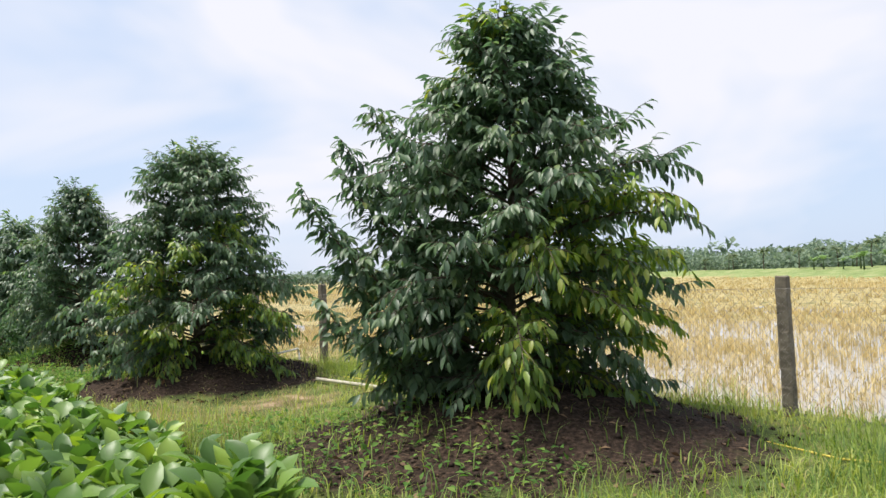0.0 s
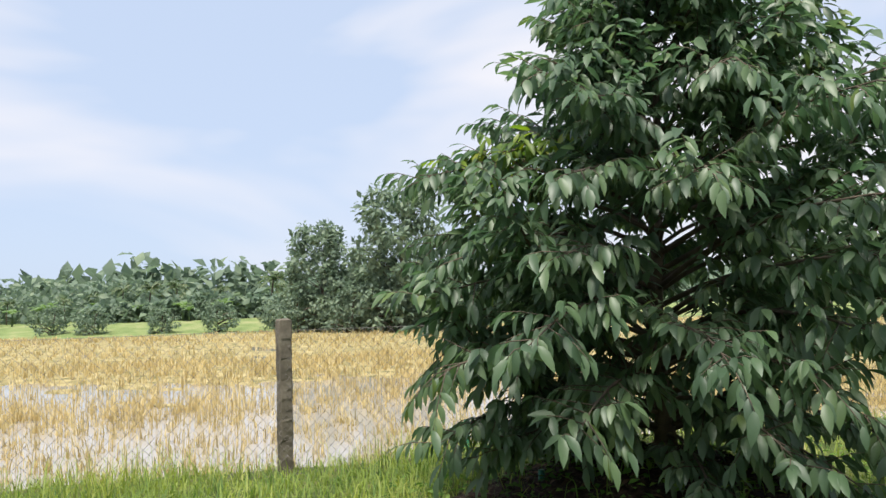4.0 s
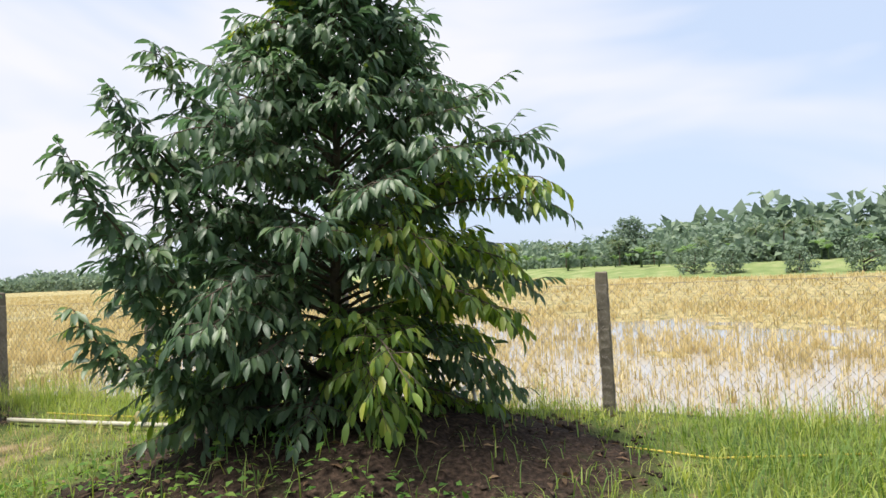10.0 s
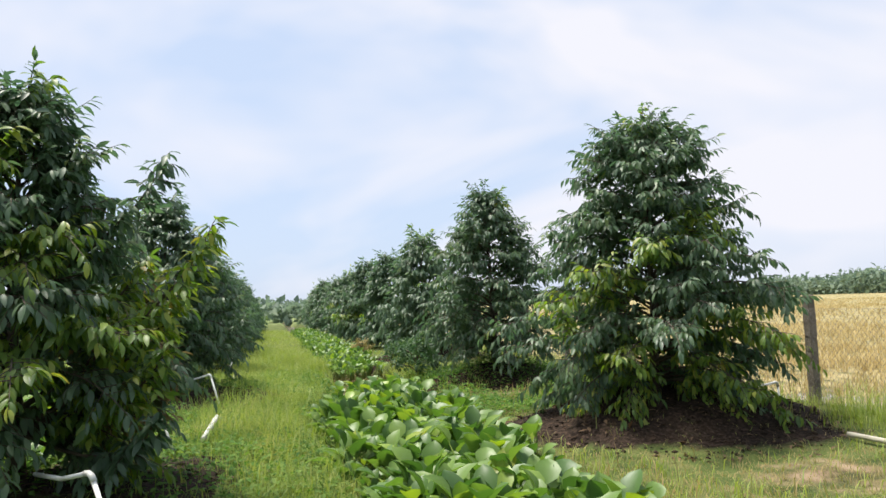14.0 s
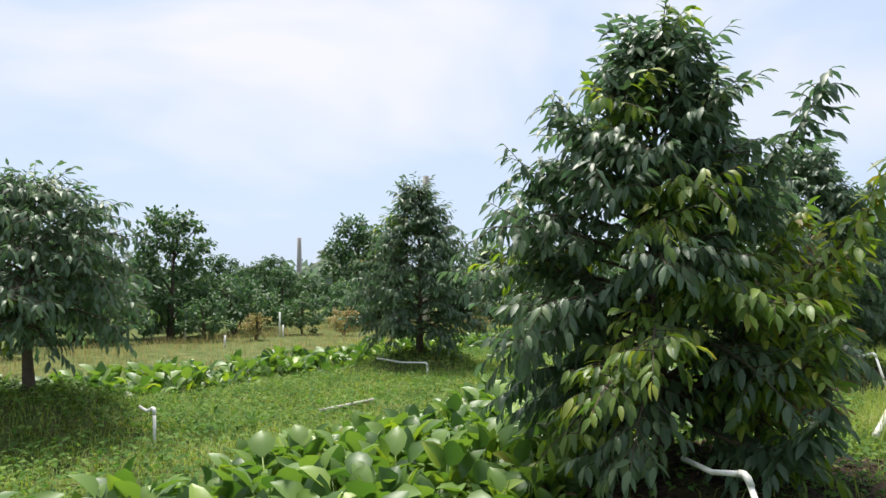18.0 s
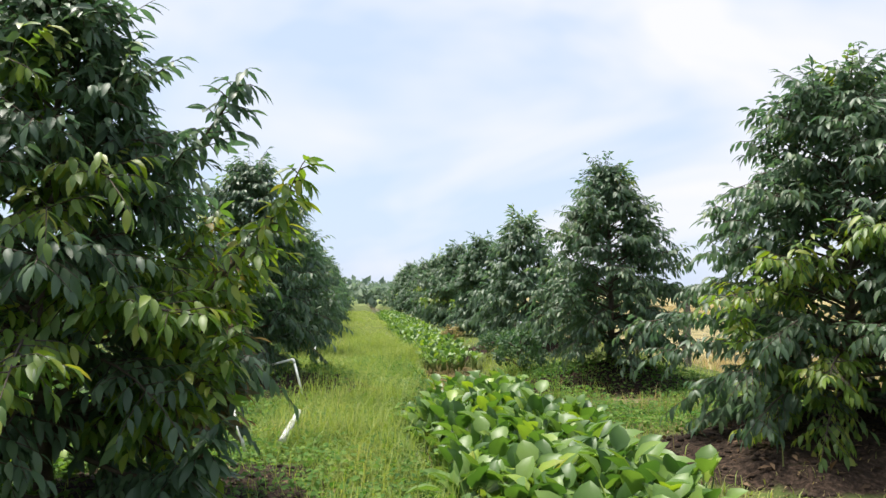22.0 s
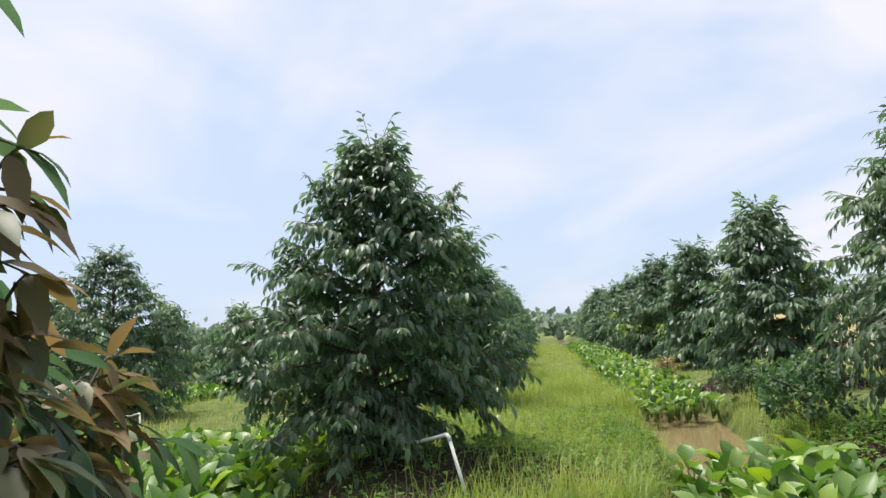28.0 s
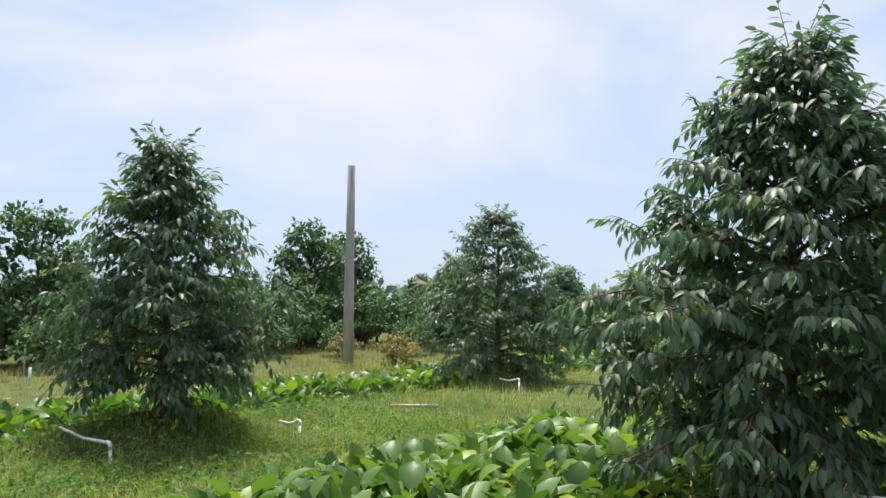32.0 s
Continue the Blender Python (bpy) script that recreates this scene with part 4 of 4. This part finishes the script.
def weeds(name, label, areas, size, h, seed):
    rng = np.random.RandomState(seed)
    pts = [scatter(*a, rng) for a in areas]
    x, y = np.concatenate([p[0] for p in pts]), np.concatenate([p[1] for p in pts])
    keep = (ditch_mask(x, y) < 0.3) & (x < fence_x(y) + 0.4) & (rng.rand(len(x)) < 0.35 + 0.65 * (0.5 + 0.5 * wave(x, y, 1.7, 33)))
    keep &= rng.rand(len(x)) > 1.2 * np.exp(-((x - 4.47) / 0.55) ** 2 - ((y - 14.4) / 0.65) ** 2)
    keep &= rng.rand(len(x)) > 0.65 * mound(x, y)[1] * (np.abs(x + 2) < 2)
    x, y = x[keep], y[keep]
    n = len(x)
    P = np.stack([x, y, height(x, y) + rng.uniform(*h, n)], 1)
    D = np.stack([rng.normal(0, 1, n), rng.normal(0, 1, n), rng.uniform(-0.2, 0.5, n)], 1)
    N = np.array([0, 0, 1.0]) + rng.normal(0, 0.3, (n, 3))
    L = rng.uniform(*size, n)
    v, t = leaves(P, D, N, L, L * 0.6, rows=FLAT)
    return tagged(new(name, fast_mesh(name, v, t, M_WEED)), label, "weeds", kind="stuff")


weeds("weeds", "low broad-leaved weeds creeping over the ground",
      [(-2.6, -0.2, 7.4, 10.4, 500), (-2.4, 1.0, 5.5, 12, 1000), (-2.4, 1.9, 12, 20, 650), (-8.8, -5.6, 6.5, 10.2, 900), (-8.6, -4.0, 10, 18, 680), (2.6, 5.4, -3.5, -0.6, 300), (-6.2, -3.8, 5, 10, 600), (3.0, 6.6, 12.0, 18.5, 900), (2.7, 4.2, 3, 7, 260), (2.2, 5.2, -8, -3.2, 330)],
      (0.03, 0.08), (0.015, 0.15), 7)


def clods():
    """Crumbs of dug soil on the mounds."""
    rng = np.random.RandomState(28)
    base = np.array([(1, 0, 0), (-0.9, 0.1, 0), (0, 1, 0.1), (0.1, -1, 0), (0, 0, 0.8), (0, 0, -0.6)], float)
    tri = np.array([(0, 2, 4), (2, 1, 4), (1, 3, 4), (3, 0, 4), (2, 0, 5), (1, 2, 5), (3, 1, 5), (0, 3, 5)])
    n = 900
    m = np.repeat(np.array(MOUNDS[:7]), n, axis=0)
    r, a = m[:, 3] * np.sqrt(rng.uniform(0.02, 1.05, len(m))), rng.uniform(0, 6.28, len(m))
    x, y = m[:, 0] + r * np.cos(a), m[:, 1] + r * np.sin(a)
    size = 0.01 + 0.03 * rng.rand(len(m)) ** 3
    at = np.stack([x, y, height(x, y) + size * 0.2], 1)
    vs = at[:, None] + base[None] * rng.uniform(0.6, 1.3, (len(m), 6, 1)) * size[:, None, None]
    ts = tri[None] + 6 * np.arange(len(m))[:, None, None]
    tagged(new("soil_clods", fast_mesh("soil_clods", vs.reshape(-1, 3), ts.reshape(-1, 3), M_CLOD, False)), "dark crumbs of dug earth on the mounds", "soil", kind="stuff")


clods()


def litter():
    rng = np.random.RandomState(27)
    xs_, ys_ = [], []
    for mx, my, mh, mr in MOUNDS[:7]:
        n = 620
        r, a = mr * np.sqrt(rng.uniform(0.0, 1.3, n)), rng.uniform(0, 6.28, n)
        xs_.append(mx + r * np.cos(a))
        ys_.append(my + r * np.sin(a))
    x, y = np.concatenate(xs_), np.concatenate(ys_)
    n = len(x)
    P = np.stack([x, y, height(x, y) + 0.012], 1)
    D = np.stack([rng.normal(0, 1, n), rng.normal(0, 1, n), rng.uniform(-0.1, 0.25, n)], 1)
    N = np.array([0, 0, 1.0]) + rng.normal(0, 0.35, (n, 3))
    L = rng.uniform(0.05, 0.12, n)
    tagged(new("leaf_litter", fast_mesh("leaf_litter", *leaves(P, D, N, L, L * 0.35, 0.3, rows=FLAT), M_LITTER)), "dry brown fallen leaves on the soil mounds", "leaf litter", kind="stuff")


litter()


def stubble():
    rng = np.random.RandomState(9)
    px, py = [], []
    for d0, d1, y0, y1, dens in ((0.7, 9, -12, 22, 30), (0.5, 9, -34, -12, 14), (9, 20, -22, 34, 9), (9, 20, -50, -22, 4), (20, 58, -50, 110, 1.7), (58, 100, 10, 160, 0.7)):
        n = int((d1 - d0) * (y1 - y0) * dens)
        y = rng.uniform(y0, y1, n)
        d = np.round(rng.uniform(d0, d1, n) / 0.21) * 0.21 + rng.normal(0, 0.03, n)
        px.append(fence_x(y) + d)
        py.append(y)
    x, y = np.concatenate(px), np.concatenate(py)
    ok = (x < belt_x(y) - 9) & (rng.rand(len(x)) < 0.7 + 0.5 * wave(x, y, 0.8, 44) - 0.16 * (1 - smooth(7, 13, x - fence_x(y))) * smooth(-4, 1, y))
    x, y = x[ok], y[ok]
    far = np.clip((x - fence_x(y)) / 40, 0, 1)
    k = 7
    X = np.repeat(x, k) + rng.normal(0, 0.025, len(x) * k) * (1 + 4 * np.repeat(far, k))
    Y = np.repeat(y, k) + rng.normal(0, 0.035, len(x) * k) * (1 + 3 * np.repeat(far, k))
    F = np.repeat(far, k)
    P = np.stack([X, Y, height(X, Y) - 0.02], 1)
    v, t = blades(P, rng.uniform(0.12, 0.36, len(X)), rng.uniform(0.007, 0.015, len(X)) * (1 + 3.5 * F), rng.uniform(0.05, 0.5, len(X)), rng)
    return tagged(new("rice_stubble", fast_mesh("rice_stubble", v, t, M_STRAW)), "golden cut rice stubble standing in rows in the flooded field", "stubble", kind="stuff")


stubble()


# ---- woodland and the far treeline ----
def broad_tree(seed, H, R, leaf=0.2, clumps=60, per=55, trunk=0.12, material=None, name="broadleaf_tree", low=0.22):
    """A round-crowned tree: trunk, limbs and a crown of leaf clumps with gaps."""
    rng = np.random.RandomState(seed)
    root = thing(name, Matrix(), "", "tree")
    z = np.linspace(0, H * 0.8, 7)
    stem = np.stack([0.08 * np.sin(z + seed), 0.08 * np.cos(z * 0.8 + seed), z - 0.2], 1)
    part("trunk", fast_mesh("trunk", *tube(stem, np.linspace(trunk, 0.02, 7), 8), M_BARK), root)
    lp, ld, ln = [], [], []
    for i in range(clumps):
        u = (i + 0.5) / clumps
        zc = H * (low + (0.96 - low) * u)
        rr = R * math.sqrt(max(0.05, 1 - ((u - 0.42) / 0.62) ** 2)) * rng.uniform(0.35, 1.0)
        a = i * 2.4 + rng.uniform(-0.4, 0.4)
        c = np.array([rr * math.cos(a), rr * math.sin(a), zc + rng.uniform(-0.2, 0.2)])
        if i % 5 == 0:
            b = stem[min(6, int(6 * u))]
            part("limb", fast_mesh("limb", *tube([b, (b + c) / 2 + (0, 0, 0.1), c], [0.045, 0.03, 0.012], 5), M_BARK), root)
        q = rng.normal(0, 1, (per, 3))
        q = unit(q) * rng.uniform(0.3, 1.0, (per, 1)) * R * rng.uniform(0.16, 0.28)
        lp.append(c + q * [1, 1, 0.75])
        ld.append(q + rng.normal(0, 0.4, (per, 3)) * R * 0.2 + np.array([0, 0, -0.05]))
        ln.append(unit(q) * 0.6 + np.array([0, 0, 0.8]) + rng.normal(0, 0.3, (per, 3)))
    P, D, N = np.concatenate(lp), np.concatenate(ld), np.concatenate(ln)
    L = leaf * rng.uniform(0.7, 1.3, len(P))
    part("crown", fast_mesh("crown", *leaves(P, D, N, L, L * 0.6, rows=FLAT), material or M_WOODLEAF), root)
    return root


def palm_tree(seed, H, frond=2.6, n=18):
    rng = np.random.RandomState(seed)
    root = thing("palm_tree", Matrix(), "", "palm tree")
    z = np.linspace(0, H, 7)
    stem = np.stack([0.12 * z * np.sin(0.25 * z + seed), 0.05 * z, z - 0.2], 1)
    part("trunk", fast_mesh("trunk", *tube(stem, np.linspace(0.17, 0.1, 7), 8), M_BARK), root)
    top, crown = stem[-1], []
    for i in range(n):
        a, e = i * 2.4 + rng.uniform(-0.2, 0.2), rng.uniform(-0.2, 1.2)
        o = np.array([math.cos(a), math.sin(a), 0])
        s = np.linspace(0, 1, 14)[:, None]
        spine = top + o * frond * math.cos(e) * s + np.array([0, 0, 1.0]) * frond * (math.sin(e) * s - (0.35 + 0.3 * math.cos(e)) * s * s)
        side = np.array([-o[1], o[0], 0])
        base = np.concatenate([spine[1:], spine[1:]])
        sg = np.concatenate([np.ones(13), -np.ones(13)])[:, None]
        L = np.concatenate([np.sin(np.linspace(0.5, 3.0, 13))] * 2) * frond * 0.26 + 0.05
        v, t = leaves(base, side * sg + o * 0.7 + np.array([0, 0, -0.7]), np.array([0, 0, 1.0]) + 0 * base, L, 0 * L + 0.15, rows=FLAT)
        crown += [(v, t), tube(spine[::3], 0.025, 4)]
    part("crown", fast_mesh("crown", *joined(crown), M_PALM), root)
    return root


def banana_plant(seed, H=2.6):
    rng = np.random.RandomState(seed)
    root = thing("banana_plant", Matrix(), "", "banana plant")
    part("stem", fast_mesh("stem", *tube([(0, 0, -0.2), (0, 0, H * 0.3), (0.03, 0, H * 0.6)], [0.14, 0.11, 0.07], 8), M_PALM), root)
    for i in range(9):
        a, e = i * 2.4, rng.uniform(0.5, 1.35)
        o = np.array([math.cos(a), math.sin(a), 0])
        s = np.linspace(0, 1, 8)
        L = H * rng.uniform(0.55, 0.8)
        c = np.array([0.02, 0, H * 0.58]) + (o * math.cos(e))[None] * L * s[:, None] + np.array([0, 0, 1.0]) * L * (math.sin(e) * s - 0.55 * s * s)[:, None]
        w = 0.3 * np.sin(np.clip(s * 1.15 - 0.12, 0.02, 1) * np.pi) ** 0.6
        side = np.array([-o[1], o[0], 0])
        rows = np.stack([c - side * w[:, None] - np.array([0, 0, 0.08]), c, c + side * w[:, None] - np.array([0, 0, 0.08])], 1).reshape(-1, 3)
        tris = []
        for k in range(7):
            for j in range(2):
                q0 = 3 * k + j
                tris += [(q0, q0 + 1, q0 + 4), (q0, q0 + 4, q0 + 3)]
        part("leaf", fast_mesh("leaf", rows, tris, M_BANANA), root)
    return root


def place(ob, x, y, turn, scale, label, category, group, first):
    m = pose(x, y, float(height(np.array(float(x)), np.array(float(y)))), 0, 0, turn) @ Matrix.Scale(scale, 4)
    if first:
        ob.matrix_basis = m
    else:
        ob = copy_thing(ob, m)
        ob.scale = (scale,) * 3
    return tagged(ob, label, category, group)


WOOD = [broad_tree(60 + k, 4.4, 1.55, 0.19, 76, 60, low=0.06) for k in range(3)]
used = set()
for k, (x, y, tall) in enumerate([(-19.1, 28.9, 4.3), (-19.7, 31.4, 4.1), (-18.8, 19.2, 3.8), (-20.4, 17.0, 3.5), (-19.7, 14.1, 4.4), (-20.2, 11.6, 4.0), (-18.4, 8.8, 4.2), (-17.5, 6.0, 4.4), (-19, 2.6, 4.4), (-20.5, -1, 4.6),
                                  (-19.6, 23.6, 2.3), (-20.6, 26.0, 2.2), (-26.5, 24.0, 3.0), (-27.5, 29.0, 3.0), (-25.0, 36.0, 3.0), (-17.5, 35.5, 2.6), (-13.5, 38.0, 2.9), (-24.0, 12.5, 4.6), (-24.0, 8.0, 4.8), (-22.5, 40.0, 2.9), (-29.0, 34.0, 3.1)]):
    i = k % 3
    place(WOOD[i], x, y, 47 * k, tall / 4.3, "leafy green broadleaf tree at the edge of the orchard", "tree", "woodland trees", i not in used)
    used.add(i)
BUSH = broad_tree(71, 1.5, 1.0, 0.14, 30, 40, 0.03, name="bush")
for k, (x, y, s) in enumerate([(-16.4, 18.4, 0.8), (-17.8, 20.6, 1.25), (-18.6, 22.2, 1.1), (-16.8, 25.5, 1.0), (-16.5, 12.5, 1.2), (-15.8, 21.8, 0.8), (-17.5, 26.8, 1.2), (-18.4, 28.0, 1.0), (-19.5, 33.0, 1.3), (-16.0, 30.5, 1.1), (-14.6, 33.5, 1.2), (-12.0, 31.5, 1.2), (-18.0, 16.5, 1.1), (-19.0, 12.8, 1.2), (-21.5, 21.5, 1.3), (-22.5, 29.0, 1.4), (-9.5, 34.0, 1.2), (-14.5, 25.6, 0.6), (-13.4, 27.6, 0.7), (-11.6, 29.0, 0.6), (-15.6, 24.0, 0.7), (-10.0, 30.2, 0.55), (3.7, 17.2, 0.55), (4.05, 18.7, 0.5), (4.0, 20.3, 0.4), (-16.8, 29, 1.3)]):
    place(BUSH, x, y, 61 * k, s, "leafy green bush on the rough ground", "bush", "bushes", k == 0)

DRY = broad_tree(72, 1.0, 0.6, 0.1, 26, 30, 0.02, M_DRYGRASS, "dry_shrub")
for k, (x, y, s) in enumerate([(4.25, 27.0, 0.6), (-9.0, 21.8, 0.7), (-14.2, 21.8, 0.8), (-10.6, 23.4, 0.8), (-11.2, 24.6, 0.6), (-13.2, 24.4, 0.7), (-15.0, 18.9, 0.7)]):
    place(DRY, x, y, 83 * k, s, "dead rust-brown shrub in the grass", "shrub", "dead shrubs", k == 0)

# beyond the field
# these round trees and shrubs wear the leaf colour paled for haze
T_ROUND = broad_tree(81, 8.6, 3.2, 0.42, 90, 48, 0.2, M_HAZED_LEAF, low=0.05)
place(T_ROUND, 53.2, -14.3, 0, 0.95, "round tree in haze-paled green standing beyond the rice field", "tree", "field border trees", True)
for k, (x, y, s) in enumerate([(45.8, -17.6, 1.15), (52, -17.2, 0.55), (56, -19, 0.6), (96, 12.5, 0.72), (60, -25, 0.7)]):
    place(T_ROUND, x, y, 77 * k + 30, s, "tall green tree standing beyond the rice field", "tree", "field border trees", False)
FARBUSH = broad_tree(73, 1.5, 1.0, 0.14, 30, 40, 0.03, M_HAZED_LEAF, "bush", low=0.08)
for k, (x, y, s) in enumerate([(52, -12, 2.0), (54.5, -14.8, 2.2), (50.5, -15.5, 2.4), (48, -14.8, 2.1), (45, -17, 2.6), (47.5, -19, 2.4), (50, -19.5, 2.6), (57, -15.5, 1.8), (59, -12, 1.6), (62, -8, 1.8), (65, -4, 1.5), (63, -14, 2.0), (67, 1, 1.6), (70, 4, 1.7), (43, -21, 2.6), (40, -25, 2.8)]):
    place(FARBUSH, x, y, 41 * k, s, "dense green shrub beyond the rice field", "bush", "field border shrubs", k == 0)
PALM = palm_tree(90, 5.5)
first = True
rng = np.random.RandomState(15)
for k in range(46):
    y = -30 + 2.6 * k + rng.uniform(-1.5, 1.5)
    x = float(belt_x(y)) + rng.uniform(9, 26)
    place(PALM, x, y, 80 * k, rng.uniform(0.45, 0.75) if y < 0 else rng.uniform(0.4, 0.62), "grey-green palm in the treeline beyond the field", "palm tree", "treeline palms", first)
    first = False
for k in range(22):
    place(PALM, 34 + 1.6 * k % 27, -98 + 3.1 * (k % 5), 70 * k, rng.uniform(1.0, 1.5), "tall coconut palm at the field's far corner", "palm tree", "treeline palms", False)
for k, (x, y, tall) in enumerate([(-21.5, 33.0, 0.5), (-19.2, 36.5, 0.45), (-24.0, 33.5, 0.55), (-16.8, 38.5, 0.5), (-27.0, 39.0, 0.6)]):
    place(PALM, x, y, 65 * k, tall, "low green palm in the thicket behind the orchard", "palm tree", "thicket palms", False)
BANANA = banana_plant(95)
first = True
for k in range(34):
    y = -26 + 2.0 * k + rng.uniform(-1, 1)
    x = float(belt_x(y)) + rng.uniform(4, 12)
    place(BANANA, x, y, 53 * k, rng.uniform(0.6, 1.0), "banana plant in haze-dulled green at the field's edge", "banana plant", "banana plants", first)
    first = False


def far_wood(name, label, rows, seed, leaf, dens, hmax):
    """A belt of distant foliage: many leaf clumps under an uneven top line."""
    rng = np.random.RandomState(seed)
    P = []
    for (xa, ya), (xb, yb), depth in rows:
        length = math.hypot(xb - xa, yb - ya)
        n = int(length * dens)
        s = rng.rand(n)
        d = rng.uniform(0, depth, n)
        nx_, ny_ = (yb - ya) / length, -(xb - xa) / length
        top = hmax * (0.55 + 0.3 * wave(s * length, d * 3, 0.16, seed) + 0.18 * wave(s * length, d, 0.7, seed + 1))
        P.append(np.stack([xa + (xb - xa) * s + nx_ * d, ya + (yb - ya) * s + ny_ * d, top * rng.rand(n) ** 0.6], 1))
    P = np.concatenate(P)
    n = len(P)
    D = rng.normal(0, 1, (n, 3))
    N = np.array([0, 0, 1.0]) + rng.normal(0, 0.5, (n, 3))
    L = leaf * rng.uniform(0.6, 1.4, n)
    return tagged(new(name, fast_mesh(name, *leaves(P, D, N, L, L * 0.65, rows=FLAT), M_HAZED_LEAF)), label, "woods", kind="stuff")


# the haze of these belts is painted in their pale leaf colour
far_wood("treeline", "treeline of scrub in haze-paled green beyond the rice field", [((82, 2), (190, 110), 16)], 31, 0.8, 170, 7.0)
far_wood("scrub_belt", "scrub and saplings in haze-paled green behind the rice field", [((66, -60), (82, 2), 14), ((70, -30), (76, 2), 4)], 35, 0.8, 120, 4.1)
far_wood("distant_woods", "distant woods in haze-paled green along the horizon", [((190, 110), (300, 420), 30), ((300, 420), (-60, 520), 40), ((120, -160), (110, 10), 20)], 32, 2.2, 48, 12.0)
far_wood("distant_palms", "distant woods in haze-paled green closing the orchard rows", [((26, 95), (-60, 100), 12), ((-34, 100), (-34, -40), 10), ((-40, -30), (60, -110), 12), ((60, -110), (130, -100), 12)], 33, 1.0, 70, 4.5)
far_wood("distant_grove", "grove of scrub in haze-paled green under the coconut palms", [((64, -84), (30, -92), 10)], 34, 0.9, 160, 7.5)
